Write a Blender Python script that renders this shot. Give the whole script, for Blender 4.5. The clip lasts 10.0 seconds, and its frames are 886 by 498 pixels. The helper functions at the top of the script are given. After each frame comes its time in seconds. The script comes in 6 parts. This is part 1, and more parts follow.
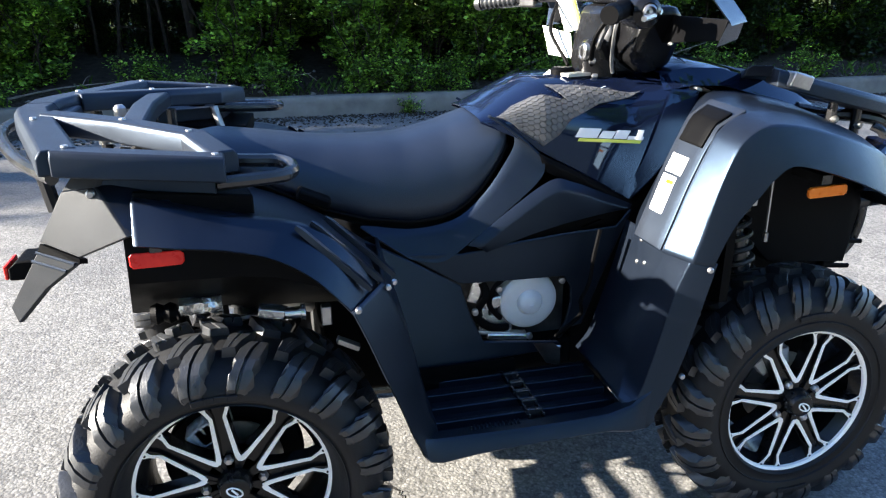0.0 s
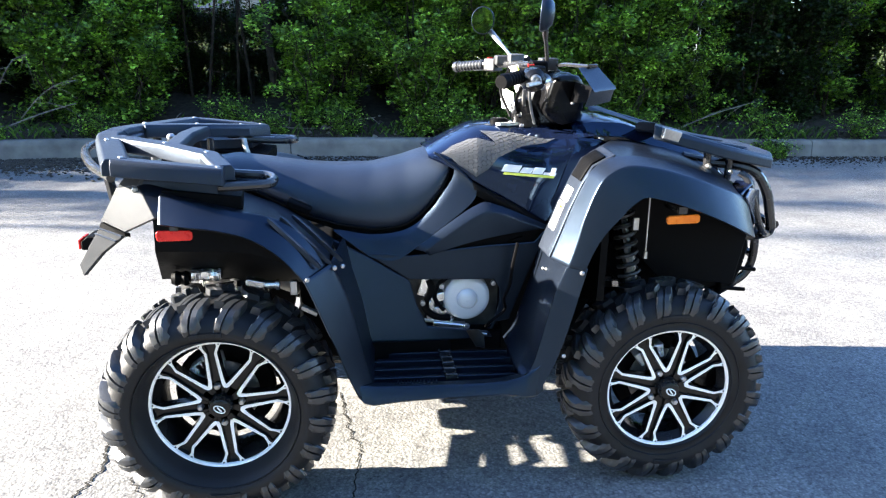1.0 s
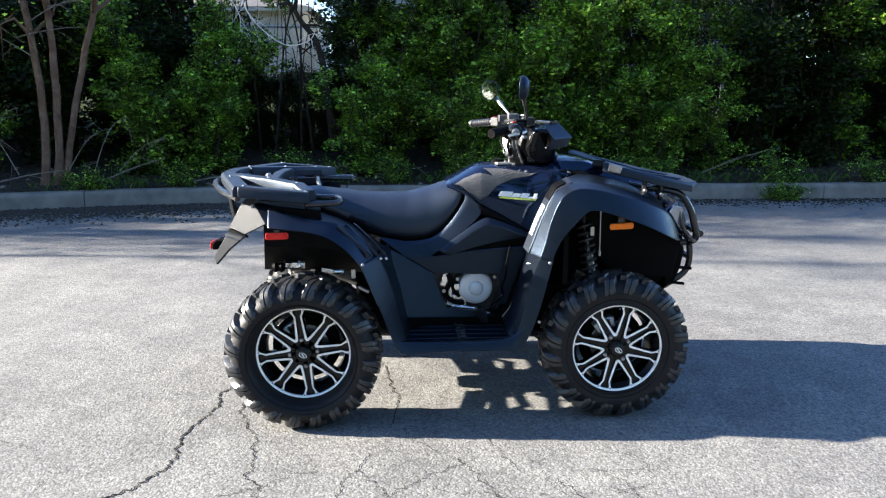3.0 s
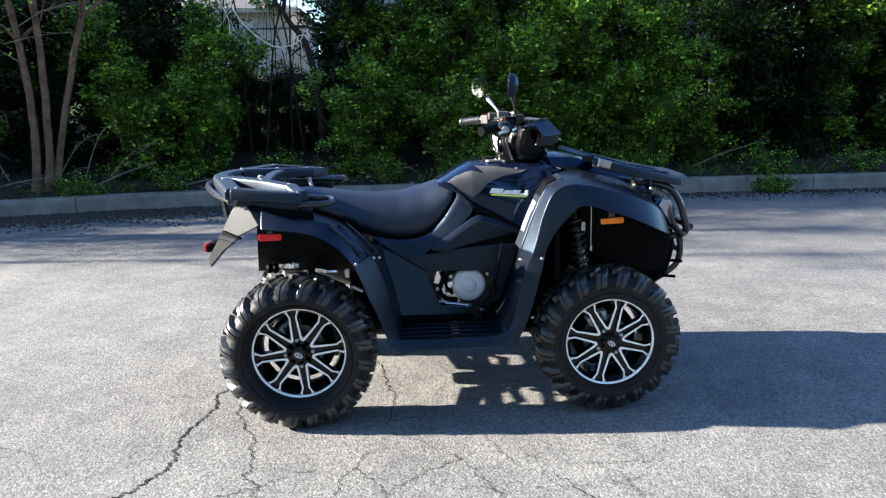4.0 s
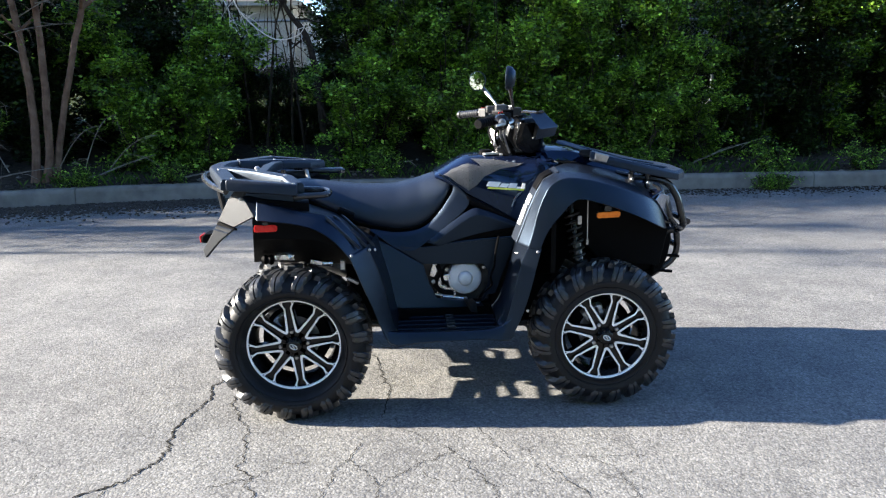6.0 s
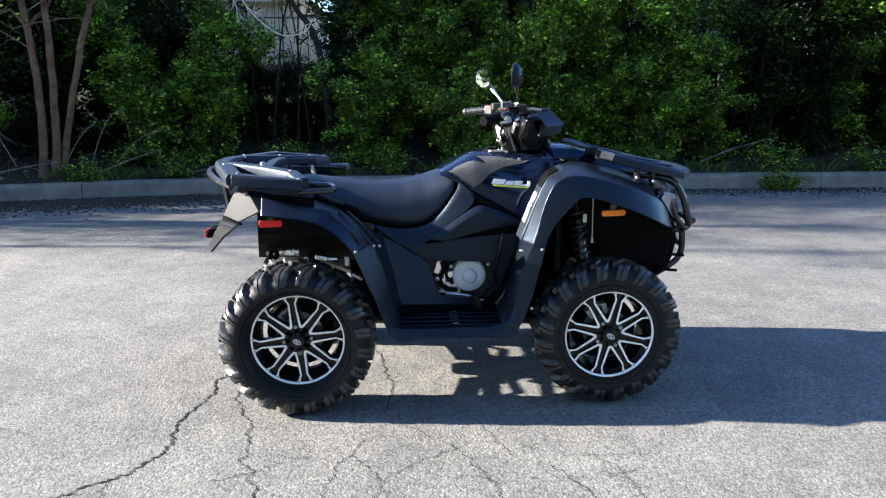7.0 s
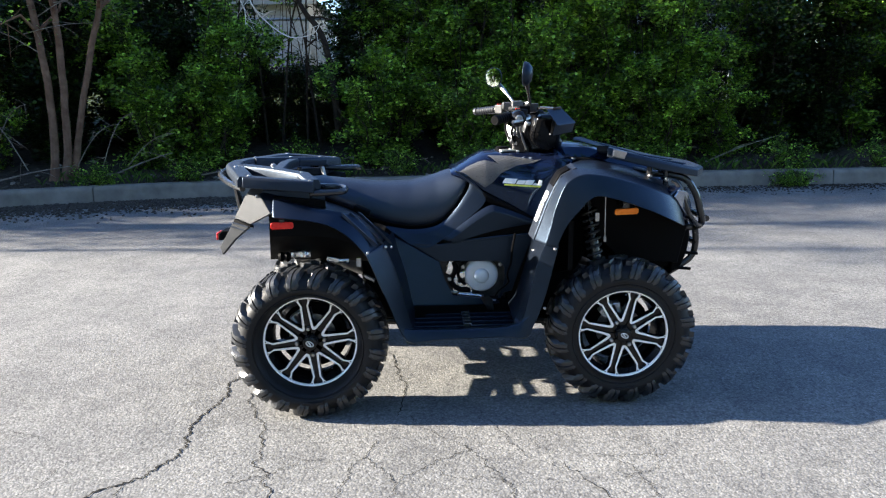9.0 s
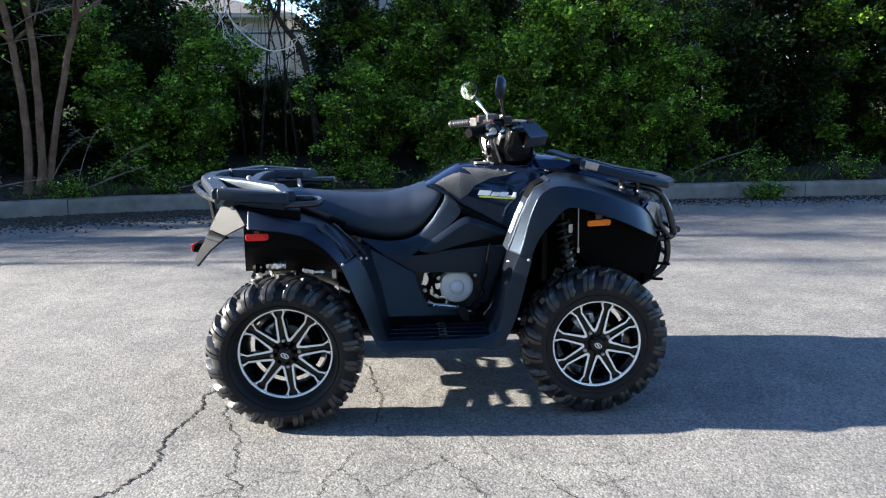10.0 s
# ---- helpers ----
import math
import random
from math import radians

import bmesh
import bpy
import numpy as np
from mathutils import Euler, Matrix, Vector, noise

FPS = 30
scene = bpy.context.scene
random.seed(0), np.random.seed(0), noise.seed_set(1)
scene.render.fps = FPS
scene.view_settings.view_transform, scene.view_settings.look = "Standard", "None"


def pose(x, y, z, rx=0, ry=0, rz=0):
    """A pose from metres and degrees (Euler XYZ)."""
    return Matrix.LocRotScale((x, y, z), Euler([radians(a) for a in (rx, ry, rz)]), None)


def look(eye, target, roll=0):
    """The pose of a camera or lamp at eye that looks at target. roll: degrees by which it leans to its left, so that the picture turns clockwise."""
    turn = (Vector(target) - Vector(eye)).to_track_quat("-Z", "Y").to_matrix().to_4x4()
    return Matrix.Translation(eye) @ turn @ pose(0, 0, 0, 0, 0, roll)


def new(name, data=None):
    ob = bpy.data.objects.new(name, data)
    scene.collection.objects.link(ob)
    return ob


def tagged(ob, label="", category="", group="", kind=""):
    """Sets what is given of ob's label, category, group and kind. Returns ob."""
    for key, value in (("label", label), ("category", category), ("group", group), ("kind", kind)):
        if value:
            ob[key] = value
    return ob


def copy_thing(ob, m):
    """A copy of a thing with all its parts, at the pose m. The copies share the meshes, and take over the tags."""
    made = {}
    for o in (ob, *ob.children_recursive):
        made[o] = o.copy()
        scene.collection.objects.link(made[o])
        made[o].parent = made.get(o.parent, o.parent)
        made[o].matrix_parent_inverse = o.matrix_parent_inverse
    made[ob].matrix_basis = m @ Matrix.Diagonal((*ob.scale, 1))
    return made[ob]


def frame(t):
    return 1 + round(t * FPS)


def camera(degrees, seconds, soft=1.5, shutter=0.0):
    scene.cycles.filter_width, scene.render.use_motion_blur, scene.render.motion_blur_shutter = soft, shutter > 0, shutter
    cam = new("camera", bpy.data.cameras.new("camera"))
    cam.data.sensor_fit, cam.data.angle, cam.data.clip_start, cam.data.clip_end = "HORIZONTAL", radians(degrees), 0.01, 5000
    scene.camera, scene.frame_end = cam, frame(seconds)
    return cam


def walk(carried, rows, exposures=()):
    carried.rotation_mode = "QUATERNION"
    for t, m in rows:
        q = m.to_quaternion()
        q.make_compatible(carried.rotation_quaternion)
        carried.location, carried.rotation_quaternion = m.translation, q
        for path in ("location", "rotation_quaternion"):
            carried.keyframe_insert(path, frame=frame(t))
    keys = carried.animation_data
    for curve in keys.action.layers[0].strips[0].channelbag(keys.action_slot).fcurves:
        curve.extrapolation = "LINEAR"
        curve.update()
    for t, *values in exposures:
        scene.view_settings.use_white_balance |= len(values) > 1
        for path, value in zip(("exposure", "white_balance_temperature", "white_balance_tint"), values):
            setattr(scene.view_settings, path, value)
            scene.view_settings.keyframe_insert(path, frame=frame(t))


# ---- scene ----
cam = camera(62.4, 10.0, soft=1.2)
PATH = [
    (0, (-0.527, -1.766, 1.247), (-0.085, 0.062, 0.567), -0.1),
    (0.5, (-0.373, -2.028, 1.27), (0.042, -0.203, 0.566), -1.9),
    (1, (-0.272, -2.37, 1.308), (-0.033, -0.466, 0.746), 1.2),
    (1.5, (-0.293, -2.726, 1.325), (0.045, -0.821, 0.819), 2.1),
    (2, (-0.184, -3.011, 1.345), (0.027, -1.06, 0.961), -0.5),
    (2.5, (-0.171, -3.229, 1.367), (-0.044, -1.275, 0.959), -0.6),
    (2.7, (-0.227, -3.308, 1.361), (-0.129, -1.356, 0.938), 0.2),
    (4, (-0.224, -3.358, 1.363), (-0.105, -1.409, 0.934), -1.0),
    (4.5, (-0.21, -3.35, 1.355), (-0.115, -1.404, 0.906), -1.1),
    (5, (-0.203, -3.35, 1.351), (-0.1, -1.404, 0.9), -1.0),
    (5.5, (-0.204, -3.356, 1.351), (-0.085, -1.409, 0.91), -0.7),
    (7, (-0.2, -3.356, 1.346), (-0.098, -1.409, 0.899), -0.1),
    (7.5, (-0.199, -3.35, 1.344), (-0.101, -1.406, 0.886), -0.1),
    (8, (-0.198, -3.35, 1.342), (-0.081, -1.406, 0.886), -0.2),
    (8.5, (-0.197, -3.347, 1.343), (-0.068, -1.404, 0.886), 0.4),
    (9, (-0.211, -3.344, 1.344), (-0.134, -1.396, 0.898), -0.8),
    (9.5, (-0.2, -3.353, 1.343), (-0.085, -1.4, 0.931), -0.5),
    (10, (-0.191, -3.366, 1.341), (-0.059, -1.413, 0.929), -0.6),
]
exposure_rows = [(0.0, 3.05), (0.5, 3.5), (1.0, 3.66), (1.5, 3.56), (2.0, 3.36), (2.5, 3.05), (4.0, 2.80), (10.0, 2.70)]
walk(cam, [(t, look(eye, target, roll)) for t, eye, target, roll in PATH], exposure_rows)

# ---- sky and sun ----
SUN_EL, SUN_AZ = radians(21), math.atan2(0.09, -1.0)
sun_dir = Vector((math.cos(SUN_EL) * math.cos(SUN_AZ), math.cos(SUN_EL) * math.sin(SUN_AZ), math.sin(SUN_EL)))
world = bpy.data.worlds.new("world")
scene.world = world
world.use_nodes = True
wn = world.node_tree.nodes
sky = wn.new("ShaderNodeTexSky")
sky.sky_type, sky.sun_disc = "NISHITA", False
sky.ozone_density, sky.dust_density = 2.0, 0.4
sky.sun_elevation, sky.sun_rotation = SUN_EL, math.atan2(sun_dir.x, sun_dir.y)
tint = wn.new("ShaderNodeMix")
tint.data_type, tint.blend_type = "RGBA", "MULTIPLY"
tint.inputs[0].default_value, tint.inputs[7].default_value = 1.0, (0.79, 0.94, 1.20, 1)
world.node_tree.links.new(sky.outputs[0], tint.inputs[6])
world.node_tree.links.new(tint.outputs[2], wn["Background"].inputs[0])
wn["Background"].inputs[1].default_value = 0.064
sun = new("sun", bpy.data.lights.new("sun", "SUN"))
sun.data.energy, sun.data.angle, sun.data.color = 4.75, radians(0.6), (1.0, 0.925, 0.81)
sun.matrix_world = look(sun_dir * 30, (0, 0, 0))


# ---- materials ----
def material(name, rough=0.5, metal=0.0, spec=0.5):
    m = bpy.data.materials.new(name)
    m.use_nodes = True
    b = m.node_tree.nodes["Principled BSDF"]
    b.inputs["Roughness"].default_value, b.inputs["Metallic"].default_value = rough, metal
    b.inputs["Specular IOR Level"].default_value = spec
    return m, m.node_tree.nodes, m.node_tree.links, b


def noise_node(n, l, scale, detail=4, rough=0.6, kind="ShaderNodeTexNoise"):
    co = n.new("ShaderNodeTexCoord")
    t = n.new(kind)
    l.new(co.outputs["Object"], t.inputs["Vector"])
    t.inputs["Scale"].default_value = scale
    if kind == "ShaderNodeTexNoise":
        t.inputs["Detail"].default_value, t.inputs["Roughness"].default_value = detail, rough
    return t


def ramp(n, l, src, stops):
    r = n.new("ShaderNodeValToRGB")
    while len(r.color_ramp.elements) < len(stops):
        r.color_ramp.elements.new(0.5)
    for e, (p, c) in zip(r.color_ramp.elements, stops):
        e.position, e.color = p, (*c, 1)
    l.new(src, r.inputs[0])
    return r


def mixed(n, l, fac, a, b, how="MIX"):
    m = n.new("ShaderNodeMix")
    m.data_type, m.blend_type = "RGBA", how
    for socket, value in ((m.inputs[0], fac), (m.inputs[6], a), (m.inputs[7], b)):
        if isinstance(value, (int, float)):
            socket.default_value = value
        elif isinstance(value, tuple):
            socket.default_value = (*value, 1)
        else:
            l.new(value, socket)
    return m.outputs[2]


def bumped(n, l, b, height, strength, distance):
    u = n.new("ShaderNodeBump")
    u.inputs["Strength"].default_value, u.inputs["Distance"].default_value = strength, distance
    l.new(height, u.inputs["Height"])
    l.new(u.outputs[0], b.inputs["Normal"])


def surface(name, dark, light, rough=0.5, metal=0.0, spec=0.5, scale=6, grain=400, bump=0.0, vary=0.12):
    """A material of two close tones with stains at one scale, grain at another and uneven gloss."""
    m, n, l, b = material(name, rough, metal, spec)
    big, fine = noise_node(n, l, scale), noise_node(n, l, grain, 2)
    c = ramp(n, l, big.outputs[0], [(0.3, dark), (0.7, light)])
    l.new(c.outputs[0], b.inputs["Base Color"])
    r = n.new("ShaderNodeMapRange")
    r.inputs["To Min"].default_value, r.inputs["To Max"].default_value = max(0.02, rough - vary), min(1, rough + vary)
    l.new(big.outputs[0], r.inputs[0])
    l.new(r.outputs[0], b.inputs["Roughness"])
    if bump:
        bumped(n, l, b, fine.outputs[0], bump, 0.002)
    return m


def sheen(m, tint):
    """Tints a material's gloss, to paint in the blue of mirrored sky."""
    m.node_tree.nodes["Principled BSDF"].inputs["Specular Tint"].default_value = (*tint, 1)


def asphalt_material():
    m, n, l, b = material("worn_asphalt", 0.88, 0, 0.3)
    stone = noise_node(n, l, 104, kind="ShaderNodeTexVoronoi")
    small = noise_node(n, l, 210, kind="ShaderNodeTexVoronoi")
    fine, patch, wide = noise_node(n, l, 150, 4, 0.7), noise_node(n, l, 2.6, 6, 0.65), noise_node(n, l, 0.4, 4)
    grit = ramp(n, l, stone.outputs["Color"], [(0.1, (0.126, 0.126, 0.125)), (0.5, (0.170, 0.169, 0.167)), (0.95, (0.229, 0.227, 0.224))])
    gap = ramp(n, l, stone.outputs["Distance"], [(0.3, (1, 1, 1)), (0.8, (0.72, 0.72, 0.72))])
    c = mixed(n, l, 1.0, grit.outputs[0], gap.outputs[0], "MULTIPLY")
    chip = ramp(n, l, small.outputs["Color"], [(0.1, (0.8, 0.8, 0.805)), (0.6, (1.02, 1.015, 1.01)), (0.95, (1.2, 1.19, 1.165))])
    c = mixed(n, l, 0.8, c, chip.outputs[0], "MULTIPLY")
    tone = ramp(n, l, patch.outputs[0], [(0.3, (0.70, 0.70, 0.71)), (0.7, (1.26, 1.25, 1.21))])
    c = mixed(n, l, 0.85, c, tone.outputs[0], "MULTIPLY")
    tone = ramp(n, l, wide.outputs[0], [(0.3, (0.8, 0.8, 0.805)), (0.6, (1.04, 1.035, 1.02))])
    c = mixed(n, l, 0.8, c, tone.outputs[0], "MULTIPLY")
    speck = ramp(n, l, fine.outputs[0], [(0.36, (0.61, 0.61, 0.615)), (0.64, (1.2, 1.19, 1.18))])
    c = mixed(n, l, 0.65, c, speck.outputs[0], "MULTIPLY")
    pit = ramp(n, l, noise_node(n, l, 48, 4, 0.75).outputs[0], [(0.36, (0.48, 0.48, 0.49)), (0.46, (1, 1, 1)), (0.62, (1.1, 1.1, 1.085))])
    c = mixed(n, l, 0.85, c, pit.outputs[0], "MULTIPLY")
    stain = ramp(n, l, noise_node(n, l, 9, 5, 0.7).outputs[0], [(0.30, (0.72, 0.72, 0.73)), (0.48, (1, 1, 1)), (0.75, (1.1, 1.095, 1.08))])
    c = mixed(n, l, 0.75, c, stain.outputs[0], "MULTIPLY")
    l.new(c, b.inputs["Base Color"])
    inv = ramp(n, l, stone.outputs["Distance"], [(0.0, (1, 1, 1)), (0.8, (0, 0, 0))])
    lump = noise_node(n, l, 40, 3, 0.6)
    bumped(n, l, b, mixed(n, l, 0.45, mixed(n, l, 0.4, inv.outputs[0], fine.outputs[0]), lump.outputs[0]), 0.6, 0.0065)
    return m


def leaf_material(name, dark, mid, bright):
    m, n, l, b = material(name, 0.42, 0, 0.28)
    geo = n.new("ShaderNodeNewGeometry")
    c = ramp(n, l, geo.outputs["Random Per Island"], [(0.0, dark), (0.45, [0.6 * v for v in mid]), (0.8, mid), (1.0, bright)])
    vein = noise_node(n, l, 90, 2)
    tone = ramp(n, l, vein.outputs[0], [(0.3, (0.75, 0.75, 0.75)), (0.7, (1.15, 1.15, 1.1))])
    col = mixed(n, l, 0.7, c.outputs[0], tone.outputs[0], "MULTIPLY")
    # clump-sized patches in the leaf colour imitate shaded gaps and lit sprays
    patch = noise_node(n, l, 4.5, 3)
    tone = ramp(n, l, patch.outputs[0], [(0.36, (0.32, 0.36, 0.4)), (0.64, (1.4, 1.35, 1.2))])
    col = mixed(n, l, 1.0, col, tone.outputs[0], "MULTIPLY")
    l.new(col, b.inputs["Base Color"])
    t, s = n.new("ShaderNodeBsdfTranslucent"), n.new("ShaderNodeMixShader")
    l.new(mixed(n, l, 1.0, col, (1.1, 1.32, 0.78), "MULTIPLY"), t.inputs[0])
    s.inputs[0].default_value = 0.4
    l.new(b.outputs[0], s.inputs[1])
    l.new(t.outputs[0], s.inputs[2])
    l.new(s.outputs[0], n["Material Output"].inputs[0])
    return m


ASPHALT = asphalt_material()
CRACK = surface("crack_filler", (0.014, 0.014, 0.013), (0.036, 0.034, 0.031), 0.95, spec=0.05, scale=30, bump=0.6)
CONCRETE = surface("kerb_concrete", (0.125, 0.112, 0.094), (0.215, 0.194, 0.164), 0.9, spec=0.2, scale=5, grain=120, bump=0.6)
SOIL = surface("leaf_litter_soil", (0.016, 0.012, 0.009), (0.055, 0.044, 0.031), 0.95, spec=0.15, scale=14, grain=60, bump=1.0)
LAWN = surface("lawn_green", (0.03, 0.045, 0.012), (0.065, 0.085, 0.024), 0.9, spec=0.1, scale=4, grain=80, bump=1.0)
BARK = surface("grey_brown_bark", (0.085, 0.045, 0.028), (0.190, 0.118, 0.078), 0.9, spec=0.15, scale=9, grain=70, bump=1.0)
TWIG = surface("bleached_twig", (0.10, 0.082, 0.064), (0.24, 0.205, 0.165), 0.85, spec=0.2, scale=20, bump=0.4)
# dead wood made near white, to carry the sunlight on the hanging branch
BLEACHED_SUNLIT = surface("bleached_sunlit_wood", (0.42, 0.39, 0.34), (0.66, 0.63, 0.57), 0.8, spec=0.2, scale=20, bump=0.3)
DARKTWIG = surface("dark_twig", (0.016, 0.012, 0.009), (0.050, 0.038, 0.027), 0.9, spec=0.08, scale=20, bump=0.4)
SIDING = surface("grey_siding", (0.20, 0.205, 0.20), (0.27, 0.275, 0.265), 0.6, spec=0.3, scale=2, bump=0.1)
ROOFING = surface("roof_shingle", (0.05, 0.045, 0.04), (0.10, 0.09, 0.085), 0.9, scale=5, bump=0.5)
GALV = surface("galvanised_wire", (0.25, 0.26, 0.27), (0.40, 0.41, 0.42), 0.5, 0.8, scale=30)
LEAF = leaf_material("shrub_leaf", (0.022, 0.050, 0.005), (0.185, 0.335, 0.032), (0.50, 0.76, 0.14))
# darker copy of the leaf, with the hedge's deep shade put into its colour
LEAF_SHADED = leaf_material("leaf_painted_shade", (0.008, 0.019, 0.003), (0.019, 0.042, 0.006), (0.055, 0.105, 0.016))
GRASS = leaf_material("grass_blade", (0.04, 0.09, 0.012), (0.08, 0.16, 0.02), (0.16, 0.24, 0.05))

# the blue in the plastic and vinyl colours stands for reflected sky
PLASTIC = surface("charcoal_fender_plastic", (0.0032, 0.0046, 0.0080), (0.0066, 0.0085, 0.0130), 0.32, spec=0.42, scale=5, grain=900, bump=0.15, vary=0.06)
RACK = surface("satin_rack_plastic", (0.0095, 0.0115, 0.0160), (0.0175, 0.0200, 0.026), 0.42, spec=0.34, scale=7, grain=800, bump=0.2)
TAIL = surface("satin_tail_plastic", (0.017, 0.0185, 0.021), (0.029, 0.031, 0.0345), 0.45, spec=0.16, scale=7, grain=800, bump=0.2)
FOIL = surface("bright_crinkled_metal", (0.62, 0.61, 0.59), (0.82, 0.81, 0.79), 0.22, 0.9, scale=60, grain=150, bump=0.6)
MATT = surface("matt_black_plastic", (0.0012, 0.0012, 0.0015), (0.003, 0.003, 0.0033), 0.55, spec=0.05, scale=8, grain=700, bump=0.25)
GLOSS = surface("glossy_navy_black_paint", (0.0024, 0.0044, 0.0135), (0.0042, 0.0070, 0.0190), 0.06, spec=0.46, scale=3, vary=0.03)
VINYL = surface("seat_vinyl", (0.0030, 0.0052, 0.0125), (0.0052, 0.0084, 0.0185), 0.46, spec=0.62, scale=6, grain=500, bump=0.25, vary=0.06)
PAD = surface("grip_pad_rubber", (0.055, 0.056, 0.059), (0.080, 0.081, 0.084), 0.42, spec=0.45, scale=20, bump=0.3)
TYRE = surface("tyre_rubber", (0.0055, 0.0056, 0.0064), (0.012, 0.012, 0.0128), 0.52, spec=0.2, scale=9, grain=260, bump=0.25)
LUG = surface("dusty_tread_rubber", (0.0060, 0.0070, 0.0090), (0.0235, 0.0248, 0.0275), 0.38, spec=0.55, scale=12, grain=220, bump=0.3)
RIMBLACK = surface("gloss_black_rim", (0.003, 0.003, 0.0035), (0.007, 0.007, 0.0075), 0.25, spec=0.25, scale=10)
ALLOY = surface("machined_alloy", (0.82, 0.80, 0.76), (0.90, 0.88, 0.84), 0.40, 0.1, scale=12, grain=300, bump=0.05)
STEEL = surface("dull_steel", (0.28, 0.28, 0.28), (0.48, 0.47, 0.46), 0.38, 0.9, scale=25, bump=0.2)
CASTING = surface("silver_engine_casting", (0.58, 0.59, 0.60), (0.66, 0.67, 0.68), 0.40, 0.2, scale=14, grain=350, bump=0.2)
ENGINE = surface("dark_engine_metal", (0.02, 0.02, 0.021), (0.07, 0.07, 0.07), 0.5, 0.5, scale=18, bump=0.3)
TUBE = surface("black_powder_coat", (0.012, 0.012, 0.013), (0.022, 0.022, 0.023), 0.25, spec=0.5, scale=15, vary=0.08)
# a blue gloss tint adds to the sky's reflection
for sky_tinted in (PLASTIC, GLOSS, RACK):
    sheen(sky_tinted, (0.45, 0.68, 1.0))
sheen(VINYL, (0.66, 0.83, 1.0))
RED = surface("red_reflector", (0.55, 0.012, 0.012), (0.70, 0.03, 0.02), 0.3, spec=0.25, scale=40, grain=500, bump=0.2)
ORANGE = surface("orange_reflector", (0.75, 0.16, 0.01), (0.85, 0.22, 0.02), 0.3, spec=0.25, scale=40, grain=500, bump=0.2)
WHITE = surface("white_label", (0.72, 0.72, 0.70), (0.80, 0.80, 0.78), 0.45, scale=30)
YELLOW = surface("yellow_label", (0.62, 0.66, 0.06), (0.72, 0.74, 0.10), 0.4, scale=30)
MIRROR = surface("mirror_glass", (0.86, 0.87, 0.87), (0.90, 0.90, 0.90), 0.03, 1.0, scale=4, vary=0.01)
LENS = surface("headlamp_lens", (0.10, 0.115, 0.14), (0.30, 0.33, 0.37), 0.08, 0.7, scale=25, vary=0.03)
SCREEN = surface("smoked_display", (0.03, 0.033, 0.036), (0.05, 0.052, 0.055), 0.1, spec=0.6, scale=10, vary=0.03)


# ---- mesh helpers ----
def slim(p):
    """Draws the quad bike's bodywork in toward its middle: narrow at the waist, wider at the tail."""
    a = abs(p[1])
    fore = float(np.interp(a, [0, 0.15, 0.19, 0.25, 0.29, 0.31, 0.38, 0.47, 0.52, 0.584, 0.7], [0, 0.12, 0.152, 0.185, 0.208, 0.245, 0.325, 0.420, 0.465, 0.515, 0.63]))
    aft = float(np.interp(a, [0, 0.15, 0.19, 0.25, 0.30, 0.50, 0.584, 0.7], [0, 0.12, 0.152, 0.21, 0.28, 0.49, 0.56, 0.68]))
    w = min(1.0, max(0.0, (-0.22 - p[0]) / 0.18))
    d = (a - fore * (1 - w) - aft * w) * min(1.0, max(0.0, (1.12 - p[2]) / 0.06))
    return Vector((p[0] + 0.32 * d * (p[0] + 0.2), math.copysign(a - d, p[1]), p[2] - 0.32 * d * (1.34 - p[2])))


FORM = {"bodywork": None}


def build(name, verts, faces, mat, parent=None, label="", angle=35, thick=0.0, bevel=0.0):
    """One mesh object, smooth but for its sharp edges; thick: a solid shell; bevel: rounded edges."""
    if FORM["bodywork"]:
        verts = [FORM["bodywork"](v) for v in verts]
    me = bpy.data.meshes.new(name)
    me.from_pydata([tuple(v) for v in verts], [], [tuple(f) for f in faces])
    me.update()
    bm = bmesh.new()
    bm.from_mesh(me)
    bmesh.ops.recalc_face_normals(bm, faces=bm.faces)
    bm.to_mesh(me)
    bm.free()
    me.polygons.foreach_set("use_smooth", [True] * len(me.polygons))
    me.set_sharp_from_angle(angle=radians(angle))
    me.materials.append(mat)
    ob = new(name, me)
    if parent is not None:
        ob.parent = parent
    if thick:
        s = ob.modifiers.new("shell", "SOLIDIFY")
        s.thickness, s.offset = thick, 0
    if bevel:
        v = ob.modifiers.new("round", "BEVEL")
        v.width, v.segments, v.limit_method, v.angle_limit = bevel, 2, "ANGLE", radians(30)
        v.harden_normals = False
    if thick or bevel:
        w = ob.modifiers.new("even", "WEIGHTED_NORMAL")
        w.keep_sharp, w.weight = True, 80
    return tagged(ob, label)


